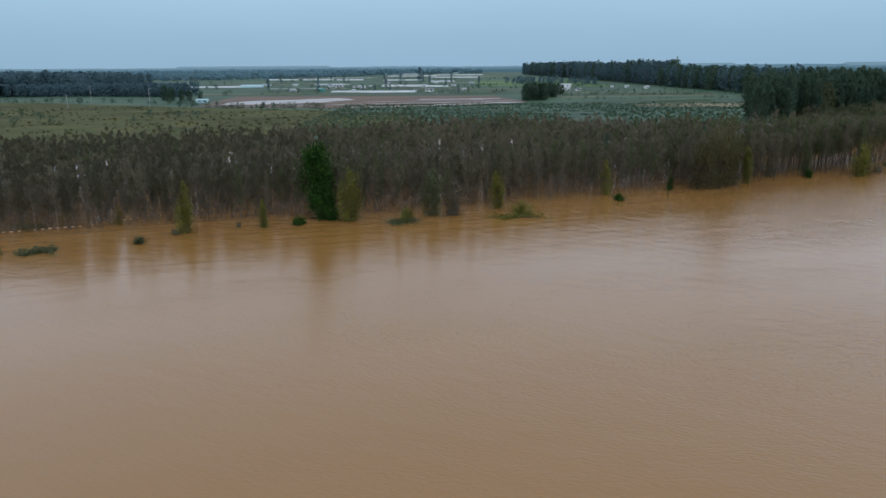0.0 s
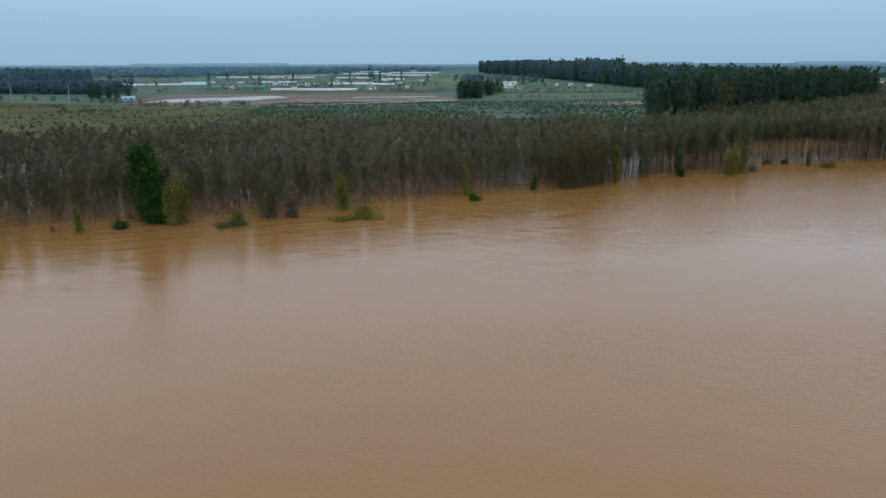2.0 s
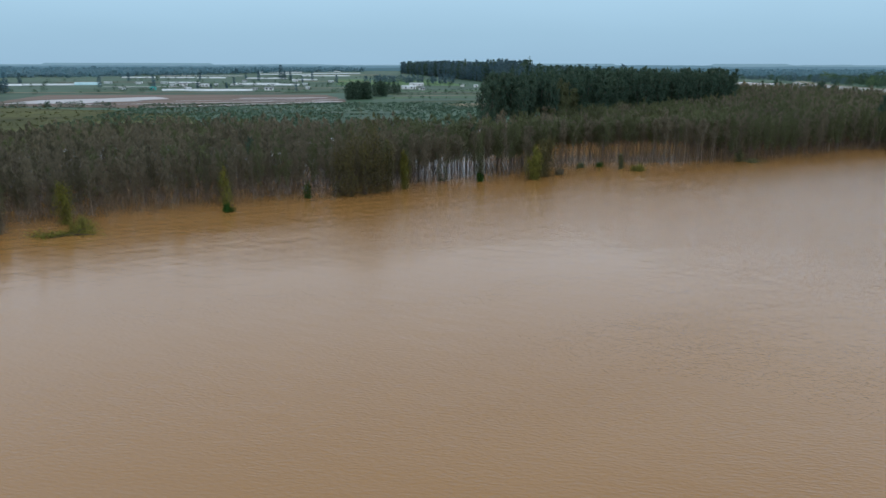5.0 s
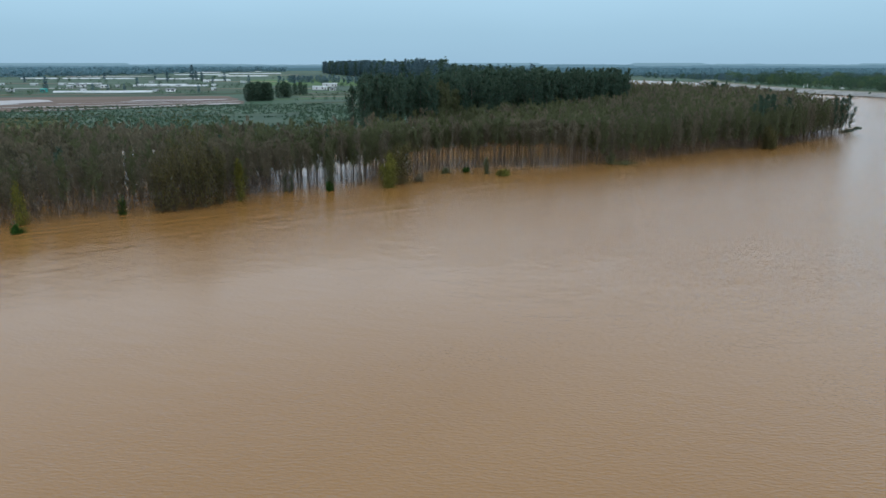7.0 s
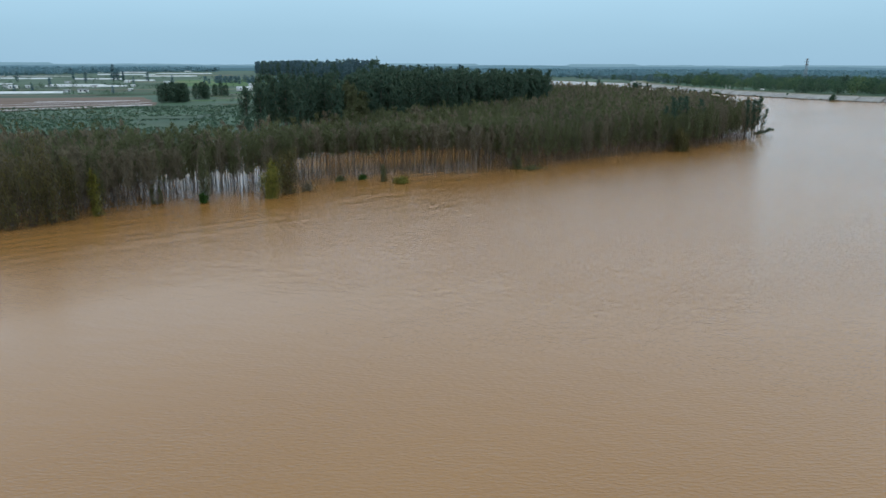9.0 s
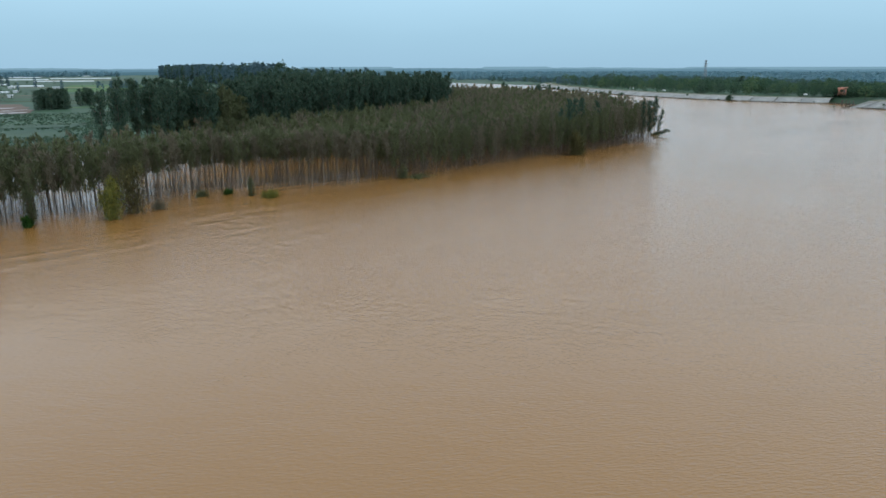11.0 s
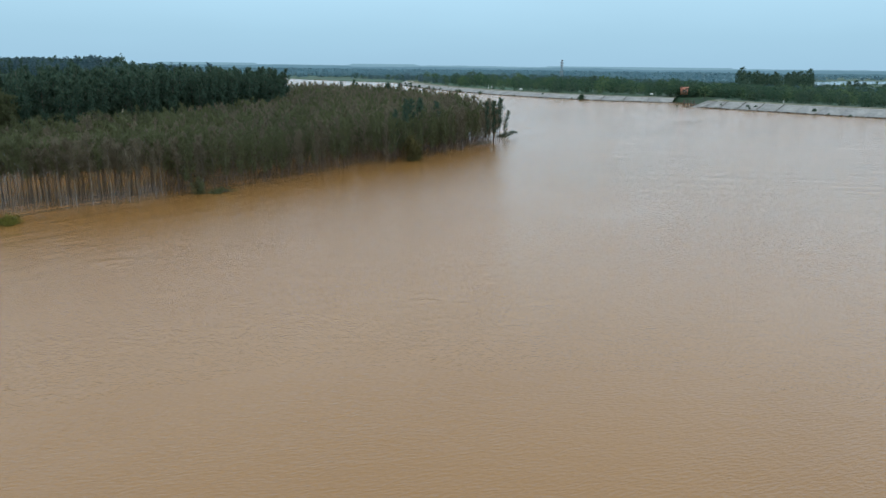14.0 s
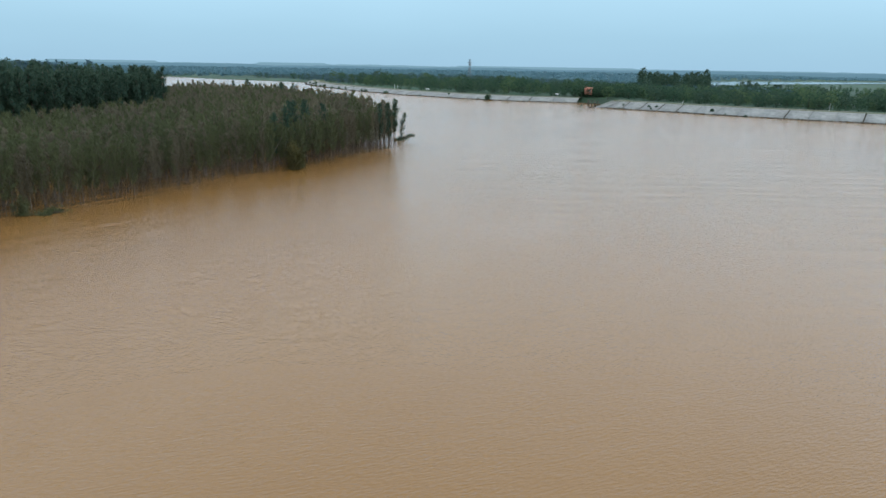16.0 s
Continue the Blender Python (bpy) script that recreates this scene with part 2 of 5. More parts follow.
M_VERGE = mat("verge_grass", [(0.065, 0.099, 0.039), (0.112, 0.125, 0.052), (0.172, 0.150, 0.086)], 0.15, 0.95, 0.5, 1.5)
M_ROAD = mat("crest_road", [(0.206, 0.189, 0.163), (0.284, 0.267, 0.232)], 0.5, 0.9, 0.2, 4)
M_PINK = mat("salmon_red_plaster", [(0.70, 0.25, 0.17), (0.78, 0.34, 0.25)], 0.6, 0.85, 0.1, 6)
M_ROOF = mat("red_roof_sheet", [(0.66, 0.24, 0.16), (0.76, 0.33, 0.24)], 1.0, 0.6, 0.1, 6)
M_WHITE = mat("white_paint", [(0.68, 0.70, 0.70), (0.80, 0.81, 0.80)], 1.0, 0.6)
M_GLASS_DARK = mat("dark_window", [(0.03, 0.035, 0.04), (0.05, 0.055, 0.06)], 1.0, 0.15, spec=0.5)
M_STEEL = mat("galvanised_steel", [(0.172, 0.189, 0.198), (0.258, 0.275, 0.284)], 1.0, 0.55)
M_TYRE = mat("black_rubber", [(0.015, 0.015, 0.015), (0.03, 0.03, 0.03)], 4.0, 0.8)
M_FLOAT = mat("pale_orange_float", [(0.62, 0.42, 0.26), (0.74, 0.56, 0.40)], 2.0, 0.6)
M_ROPE = mat("wet_rope", [(0.086, 0.069, 0.052), (0.138, 0.112, 0.086)], 4.0, 0.9)


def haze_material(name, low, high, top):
    """The far distance: a plain glowing backdrop, haze painted in as blue-grey, paling upwards."""
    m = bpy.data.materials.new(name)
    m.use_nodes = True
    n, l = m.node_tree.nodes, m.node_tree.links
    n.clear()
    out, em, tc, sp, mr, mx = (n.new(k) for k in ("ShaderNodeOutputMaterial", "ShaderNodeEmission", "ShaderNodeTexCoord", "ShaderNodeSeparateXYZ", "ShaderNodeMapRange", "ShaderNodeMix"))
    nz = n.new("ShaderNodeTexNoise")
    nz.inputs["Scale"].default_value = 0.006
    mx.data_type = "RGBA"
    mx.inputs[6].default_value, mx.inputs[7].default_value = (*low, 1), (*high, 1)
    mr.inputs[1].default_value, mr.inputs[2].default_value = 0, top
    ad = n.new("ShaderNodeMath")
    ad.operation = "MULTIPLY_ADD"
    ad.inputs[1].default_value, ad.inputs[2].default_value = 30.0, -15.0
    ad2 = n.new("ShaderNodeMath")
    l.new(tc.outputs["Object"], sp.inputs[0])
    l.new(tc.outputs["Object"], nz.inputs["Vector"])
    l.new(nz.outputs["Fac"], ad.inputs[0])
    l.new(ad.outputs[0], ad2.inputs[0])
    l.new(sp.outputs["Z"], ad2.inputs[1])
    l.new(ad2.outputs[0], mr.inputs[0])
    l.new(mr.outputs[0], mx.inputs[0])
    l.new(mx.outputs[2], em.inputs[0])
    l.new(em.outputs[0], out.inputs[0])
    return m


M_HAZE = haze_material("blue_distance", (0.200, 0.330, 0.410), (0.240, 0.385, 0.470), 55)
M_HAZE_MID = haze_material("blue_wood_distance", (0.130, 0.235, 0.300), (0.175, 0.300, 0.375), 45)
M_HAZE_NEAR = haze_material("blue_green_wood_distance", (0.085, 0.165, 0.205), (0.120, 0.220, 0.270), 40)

# ---- mesh helpers ----


def mesh_of(name, V, Q, mats, idx=None, smooth=False):
    """A mesh from vertex and quad arrays; a quad whose last corner repeats becomes a triangle."""
    V, Q = np.asarray(V, dtype=np.float32), np.asarray(Q, dtype=np.int32)
    tri = Q[:, 3] == Q[:, 2]
    size = np.where(tri, 3, 4).astype(np.int32)
    flat = Q[np.column_stack([np.ones((len(Q), 3), bool), ~tri])]
    me = bpy.data.meshes.new(name)
    me.vertices.add(len(V))
    me.vertices.foreach_set("co", V.ravel())
    me.loops.add(len(flat))
    me.loops.foreach_set("vertex_index", flat)
    me.polygons.add(len(Q))
    me.polygons.foreach_set("loop_start", np.concatenate([[0], np.cumsum(size)[:-1]]).astype(np.int32))
    me.polygons.foreach_set("loop_total", size)
    for m in mats if isinstance(mats, (list, tuple)) else [mats]:
        me.materials.append(m)
    if idx is not None:
        me.polygons.foreach_set("material_index", np.asarray(idx, dtype=np.int32))
    if smooth:
        me.polygons.foreach_set("use_smooth", np.ones(len(Q), bool))
    me.update(calc_edges=True)
    return me


def join(parts):
    """Joins (V, Q) pairs into one."""
    Vs, Qs, base = [], [], 0
    for V, Q in parts:
        Vs.append(V)
        Qs.append(np.asarray(Q) + base)
        base += len(V)
    return np.concatenate(Vs), np.concatenate(Qs)


def box(x0, y0, z0, x1, y1, z1):
    V = np.array([(x, y, z) for z in (z0, z1) for x, y in ((x0, y0), (x1, y0), (x1, y1), (x0, y1))], dtype=float)
    return V, np.array([(0, 3, 2, 1), (4, 5, 6, 7), (0, 1, 5, 4), (1, 2, 6, 5), (2, 3, 7, 6), (3, 0, 4, 7)])


def tube(P, r, sides=5, cap=True):
    """A tapered tube along the points P with the radii r."""
    P, r = np.asarray(P, float), np.asarray(r, float)
    d = np.gradient(P, axis=0)
    d /= np.linalg.norm(d, axis=1)[:, None] + 1e-9
    ref = np.where(np.abs(d[:, 2:3]) > 0.9, [[1.0, 0, 0]], [[0, 0, 1.0]])
    u = np.cross(d, ref)
    u /= np.linalg.norm(u, axis=1)[:, None] + 1e-9
    v = np.cross(d, u)
    a = np.arange(sides) * 2 * math.pi / sides
    V = (P[:, None] + r[:, None, None] * (np.cos(a)[None, :, None] * u[:, None] + np.sin(a)[None, :, None] * v[:, None])).reshape(-1, 3)
    Q = []
    for i in range(len(P) - 1):
        for k in range(sides):
            j = (k + 1) % sides
            Q.append((i * sides + k, i * sides + j, (i + 1) * sides + j, (i + 1) * sides + k))
    if cap:
        top = len(V)
        V = np.vstack([V, P[-1]])
        Q += [((len(P) - 1) * sides + k, (len(P) - 1) * sides + (k + 1) % sides, top, top) for k in range(sides)]
    return V, np.array(Q)


def leaves(C, D, length, width, rng, flat=False, face=None):
    """Leaf sprays: a folded blade at each centre C along the direction D, turned to the light where face gives its normal."""
    n = len(C)
    if face is not None:
        face = face / (np.linalg.norm(face, axis=1)[:, None] + 1e-9)
        D = D - face * np.sum(D * face, axis=1)[:, None]
    D = D / (np.linalg.norm(D, axis=1)[:, None] + 1e-9)
    S = np.cross(D, rng.normal(size=(n, 3)) if face is None else face)
    S /= np.linalg.norm(S, axis=1)[:, None] + 1e-9
    k = rng.uniform(0.65, 1.35, (n, 1))
    L, W = D * length * k * 0.5, S * width * k * 0.5
    if flat:
        V = np.stack([C - L - 0.5 * W, C - 0.6 * L + W, C + L], 1).reshape(-1, 3)
        i = np.arange(3 * n).reshape(n, 3)
        return V, np.column_stack([i, i[:, 2]])
    V = np.stack([C - L, C + W - 0.15 * L, C + L, C - W + 0.1 * L], 1).reshape(-1, 3)
    return V, np.arange(4 * n).reshape(n, 4)


def poplar(rng, h, start, rad, n_leaf, size, limbs=14, girth=0.11, lean=0.03, wide=0.45, sides=5, flat=False, slim=1.7, joints=7, cheap=False):
    """An upright poplar: bole and rising limbs, and leaf sprays along the limbs."""
    zs = np.linspace(-1.2, h * 0.97, joints)
    off = np.cumsum(rng.normal(0, lean, (joints, 2)), axis=0) * h / joints
    P = np.column_stack([off - off[0], zs])
    wood = [tube(P, girth * np.linspace(1.0, 0.16, joints), sides, not cheap)]
    C, D = [], []
    for i in range(limbs):
        f = (i + rng.uniform(0, 1)) / limbs
        z = start + (h * 0.93 - start) * f
        base = np.array([np.interp(z, zs, P[:, 0]), np.interp(z, zs, P[:, 1]), z])
        a = rng.uniform(0, 2 * math.pi)
        reach = rad * (0.28 + 0.92 * math.sin(math.pi * (0.15 + 0.72 * (1 - f)))) * (1 - 0.5 * f * f) * rng.uniform(0.6, 1.15)
        out = np.array([math.cos(a), math.sin(a), rng.uniform(0.7, 1.7)])
        tip = base + out * reach
        tip[2] = min(tip[2], h * 1.02)
        if cheap:
            wood.append(tube([base, tip], [girth * 0.3, 0.012], 3, False))
        else:
            wood.append(tube([base, base + (tip - base) * 0.5 + (0, 0, 0.1 * reach), tip], [girth * 0.35, girth * 0.24, 0.012], 3, False))
        m = max(2, int(n_leaf / limbs))
        t = rng.uniform(0.15, 1.08, (m, 1))
        C.append(base + (tip - base) * t + rng.normal(0, wide * rad * 0.42 * (1 - 0.4 * f * f), (m, 3)))
        D.append(np.tile(out * (0.5, 0.5, 1.3), (m, 1)) + rng.normal(0, 0.42, (m, 3)))
    C, D = np.vstack(C), np.vstack(D)
    F = np.column_stack([C[:, :2], np.full(len(C), 0.3 * rad)]) + rng.normal(0, 0.5 * rad, (len(C), 3))
    return join(wood), leaves(C, D, size * slim, size, rng, flat, F)


def bushy(rng, h, rad, n_leaf, size, stems=7, low=0.05, spread=0.3):
    """A many-stemmed shrub or willow."""
    wood, C, D = [], [], []
    for i in range(stems):
        a, r = rng.uniform(0, 2 * math.pi), rad * rng.uniform(0.05, 1.0)
        foot = np.array([math.cos(a) * r * 0.35, math.sin(a) * r * 0.35, -0.8])
        top = np.array([math.cos(a) * r, math.sin(a) * r, h * rng.uniform(0.8, 1.0) * (1 - 0.5 * r / rad)])
        mid = (foot + top) / 2 + rng.normal(0, 0.06 * h, 3)
        wood.append(tube([foot, mid, top], [0.05, 0.035, 0.01], 4, False))
        m = max(3, n_leaf // stems)
        t = low + 0.1 + (0.93 - low) * rng.uniform(0, 1, (m, 1)) ** 0.85
        C.append(np.where(t < 0.5, foot + (mid - foot) * t * 2, mid + (top - mid) * (t - 0.5) * 2) + rng.normal(0, spread * rad, (m, 3)) * (0.8 - 0.35 * t))
        D.append(np.tile((top - foot) / h * (1, 1, 2.0), (m, 1)) + rng.normal(0, 0.38, (m, 3)))
    C = np.vstack(C)
    C[:, 2] = np.abs(C[:, 2]) * 0.98 + 0.03
    F = np.column_stack([C[:, :2], np.full(len(C), 0.8 * rad)]) + rng.normal(0, 0.5 * rad, (len(C), 3))
    return wood, leaves(C, np.vstack(D), size * 2.5, size * 0.55, rng, False, F)


def part(name, me, parent, label=""):
    ob = new(name, me)
    ob.parent = parent
    return tagged(ob, label)


def empty(name, x, y, z=0.0, turn=0.0, size=1.0):
    ob = new(name)
    ob.empty_display_size = 0.2
    ob.matrix_world = pose(x, y, z, 0, 0, turn) @ Matrix.Diagonal((size, size, size, 1))
    return ob


def scatter(ts, spots):
    """Joins many copies of the templates ts = [(wood, leaf), ...] at spots (x, y, z, turn, size, which, slot)."""
    Vs, Qs, idx, base = [], [], [], 0
    for x, y, z, turn, size, which, slot in spots:
        c, s = math.cos(turn) * size, math.sin(turn) * size
        for k, (V, Q) in enumerate(ts[which]):
            W = np.column_stack([V[:, 0] * c - V[:, 1] * s + x, V[:, 0] * s + V[:, 1] * c + y, V[:, 2] * size + z])
            Vs.append(W)
            Qs.append(Q + base)
            idx.append(np.full(len(Q), 0 if k == 0 else slot))
            base += len(V)
    return np.concatenate(Vs), np.concatenate(Qs), np.concatenate(idx)


def inside(X, Y, poly):
    """Whether points lie in a polygon."""
    r = np.zeros(np.shape(X), bool)
    for (x0, y0), (x1, y1) in zip(poly, poly[1:] + poly[:1]):
        r ^= ((y0 > Y) != (y1 > Y)) & (X < (x1 - x0) * (Y - y0) / (y1 - y0 + 1e-12) + x0)
    return r


def edge_distance(X, Y, poly, closed=True):
    d = np.full(np.shape(X), 1e9)
    for (x0, y0), (x1, y1) in zip(poly, poly[1:] + (poly[:1] if closed else [])):
        dx, dy = x1 - x0, y1 - y0
        t = np.clip(((X - x0) * dx + (Y - y0) * dy) / (dx * dx + dy * dy + 1e-9), 0, 1)
        d = np.minimum(d, np.hypot(X - x0 - t * dx, Y - y0 - t * dy))
    return d


def along(line, step):
    """Points at even steps along a polyline, with the direction there."""
    out, left = [], 0.0
    for (x0, y0), (x1, y1) in zip(line, line[1:]):
        L = math.hypot(x1 - x0, y1 - y0)
        s = left
        while s < L:
            out.append((x0 + (x1 - x0) * s / L, y0 + (y1 - y0) * s / L, math.atan2(y1 - y0, x1 - x0)))
            s += step
        left = s - L
    return out


# ---- the lie of the land ----
SHORE = [(-260, 30), (-150, 72), (-100, 101), (-74, 111), (-56, 115.5), (-42, 120.5), (-26, 122.5), (-10, 126), (6, 131), (20, 138), (40, 147), (58, 152), (74, 160), (92, 170), (107, 174), (120, 187),
         (135, 187), (152, 185), (175, 190), (195, 196), (213, 205), (232, 209), (251, 216), (270, 225), (284, 234), (292, 243)]
BACK = [(300, 262), (318, 300), (336, 366), (340, 420), (318, 468), (270, 420), (252, 338), (205, 300), (150, 261), (104, 227), (86, 206), (60, 206), (30, 230), (7, 232), (-40, 205), (-95, 184), (-170, 160), (-260, 150)]
WOOD_POLY = SHORE + BACK
GROVE = [(100.5, 222), (150, 257), (205, 296), (249, 328), (258, 366), (225, 378), (172, 345), (140, 305), (118, 268), (106, 240)]
LEFT_LAND = [(-4600, 150), (-260, 165), (-95, 215), (0, 262), (85, 275), (160, 330), (250, 410), (318, 478), (380, 620), (440, 800), (470, 960), (475, 1100), (400, 1400), (330, 1800), (300, 4600), (-4600, 4600)]
FAR_LAND = [(500, 4600), (560, 2300), (615, 1500), (633, 1328), (640, 1174), (652, 1079), (664, 1027), (676, 950), (684, 915), (646, 862), (600, 740), (574, 660), (560, 560), (560, 470), (574, 420), (585, 385),
            (562, 350), (558, 290), (558, 230), (570, 171), (585, 60), (560, -110), (420, -240), (0, -330), (-700, -420), (-4600, -500), (-4600, -4600), (4600, -4600), (4600, 4600)]


def land_height(X, Y):
    a = np.where(inside(X, Y, LEFT_LAND), 1, -1) * edge_distance(X, Y, LEFT_LAND)
    b = np.where(inside(X, Y, FAR_LAND), 1, -1) * edge_distance(X, Y, FAR_LAND)
    za = -2.0 + 2.8 * np.clip((a + 14) / 20, 0, 1)
    zb = -2.0 + 6.3 * np.clip((b - 6) / 14, 0, 1)
    zb = np.where(Y > 940, np.minimum(zb, 1.5), zb)
    zb -= 3.2 * np.clip((b - 120) / 250, 0, 1) * (zb > 3)
    return np.maximum(za, zb)


gx = np.concatenate([np.arange(-4600, -600, 250), np.arange(-600, 900, 10), np.arange(900, 4601, 185)]).astype(float)
gy = np.concatenate([np.arange(-4600, -300, 250), np.arange(-300, 1500, 10), np.arange(1500, 4601, 155)]).astype(float)
GX, GY = np.meshgrid(gx, gy)
GZ = land_height(GX, GY)
nx = len(gx)
ii, jj = np.meshgrid(np.arange(nx - 1), np.arange(len(gy) - 1))
k0 = (jj * nx + ii).ravel()
ground = new("ground", mesh_of("ground", np.column_stack([GX.ravel(), GY.ravel(), GZ.ravel()]), np.column_stack([k0, k0 + 1, k0 + nx + 1, k0 + nx]), M_GROUND, smooth=True))
tagged(ground, "green flood-plain meadow sloping under the muddy river", "ground", kind="structure")

wV = np.array([(-4600, -4600, 0), (4600, -4600, 0), (4600, 4600, 0), (-4600, 4600, 0)], float)
water = new("water", mesh_of("water", wV, [(0, 1, 2, 3)], M_WATER))
tagged(water, "broad muddy brown flood river with fine wind ripples", "river", kind="structure")

# the far distance: rings of hazy tree line and low flat-topped hills round the whole place
def horizon_ring(radius, low, rough, flats, material, label, seed):
    """A ring of distant woods, its top uneven, with flat-topped rises (from, to, top) by compass degrees."""
    a = np.linspace(0, 2 * math.pi, 1441)
    top = np.array([low + rough * (0.8 * noise.noise((math.cos(t) * 9, math.sin(t) * 9, seed)) + 0.5 * noise.noise((math.cos(t) * 55, math.sin(t) * 55, seed)) + 0.35 * noise.noise((math.cos(t) * 240, math.sin(t) * 240, seed))) for t in a])
    bearing = (90 - np.degrees(a)) % 360
    for lo, hi, height in flats:
        inset = np.clip(np.minimum(bearing - lo, hi - bearing) / 0.35, 0, 1)
        top = np.maximum(top, inset * (height + 0.12 * (top - low)))
    m = len(a)
    V = np.concatenate([np.column_stack([radius * np.cos(a), radius * np.sin(a), np.full(m, -3.0)]), np.column_stack([radius * np.cos(a), radius * np.sin(a), top])])
    return tagged(new("backdrop", mesh_of("backdrop", V, [(i, i + 1, m + i + 1, m + i) for i in range(m - 1)], material)), label, "hills", kind="structure")


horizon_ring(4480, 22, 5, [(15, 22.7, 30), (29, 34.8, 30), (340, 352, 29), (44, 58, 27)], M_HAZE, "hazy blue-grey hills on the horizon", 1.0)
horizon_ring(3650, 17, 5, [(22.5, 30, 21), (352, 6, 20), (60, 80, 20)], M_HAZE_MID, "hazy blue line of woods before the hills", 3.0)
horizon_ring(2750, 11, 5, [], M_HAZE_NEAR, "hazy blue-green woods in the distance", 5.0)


def field(name, poly, z, material, label):
    bm = bmesh.new()
    bm.faces.new([bm.verts.new((x, y, z)) for x, y in poly])
    bmesh.ops.triangulate(bm, faces=bm.faces[:])
    me = bpy.data.meshes.new(name)
    bm.to_mesh(me)
    bm.free()
    me.materials.append(material)
    return tagged(new(name, me), label, "field", kind="structure")


def ragged(poly, amp, step=8, seed=3):
    """The polygon with a finely uneven outline."""
    out = []
    for x, y, a in along(poly + poly[:1], step):
        w = noise.noise((x * 0.05, y * 0.05, seed)) * amp
        out.append((x - math.sin(a) * w, y + math.cos(a) * w))
    return out


field("grass_field", ragged([(-420, 225), (-95, 240), (-25, 283), (0, 330), (-20, 395), (-70, 430), (-150, 465), (-300, 545), (-420, 560)], 6), 1.0, M_GRASS, "rough yellow-green grassland behind the flooded trees")
field("soil_field", ragged([(-160, 484), (-60, 447), (0, 462), (66, 500), (62, 545), (50, 618), (-60, 632), (-176, 640)], 4), 1.0, M_SOIL, "wet bare brown field with standing flood water")
field("flood_sheet", ragged([(-150, 497), (-100, 500), (-62, 560), (-80, 590), (-120, 560), (-150, 540)], 5, 6, 9), 1.12, M_SHEET, "shallow flood water lying on a brown field")
field("flood_sheet", ragged([(-58, 450), (0, 466), (64, 503), (62, 511), (30, 497), (-10, 476), (-50, 458)], 3, 6, 12), 1.12, M_SHEET, "shallow flood water along the edge of a brown field")
field("flood_sheet", ragged([(-10, 555), (50, 556), (54, 566), (20, 566), (-15, 563)], 3, 6, 14), 1.12, M_SHEET, "shallow flood water lying on a brown field")
for i, (x, y, L, W, turn) in enumerate(((20, 512, 70, 5, 16), (-30, 497, 60, 6, 14), (-70, 488, 60, 5, 8), (36, 530, 46, 4, 12), (-20, 528, 60, 3.5, 6), (-110, 520, 70, 9, 4), (10, 545, 50, 3, 3))):
    c, q = math.cos(radians(turn)), math.sin(radians(turn))
    field("flood_sheet", ragged([(x + c * u - q * v, y + q * u + c * v) for u, v in ((-L / 2, -W / 2), (L / 2, -W / 3), (L / 2 + 4, W / 3), (-L / 2 - 3, W / 2))], 1.6, 3, 40 + i), 1.13 + 0.008 * i, M_SHEET, "streak of shallow flood water on a brown field")
field("crop_field", ragged([(66, 440), (180, 420), (262, 470), (270, 640), (200, 720), (120, 700), (70, 560)], 5), 1.0, M_CROP, "flat green crop field")
field("crop_field", ragged([(-60, 400), (30, 395), (90, 380), (100, 432), (64, 440), (60, 470), (-10, 450)], 4), 1.04, M_CROP, "flat green crop field beside the brown field")
field("straw_field", ragged([(130, 440), (200, 432), (235, 470), (170, 480), (125, 462)], 3), 1.14, M_STRAW, "pale straw strip between green fields")
field("crop_field", ragged([(60, 900), (215, 850), (215, 1200), (60, 1230)], 8), 1.0, M_LUSH, "bright green field on a low rise")
field("pond", ragged([(1128, 638), (1276, 624), (1500, 640), (1760, 600), (1960, 590), (2300, 560), (2300, 610), (2100, 680), (1900, 740), (1760, 800), (1560, 800), (1280, 735)], 16, 30), 1.45, M_POND, "long pale pond behind the far bank")
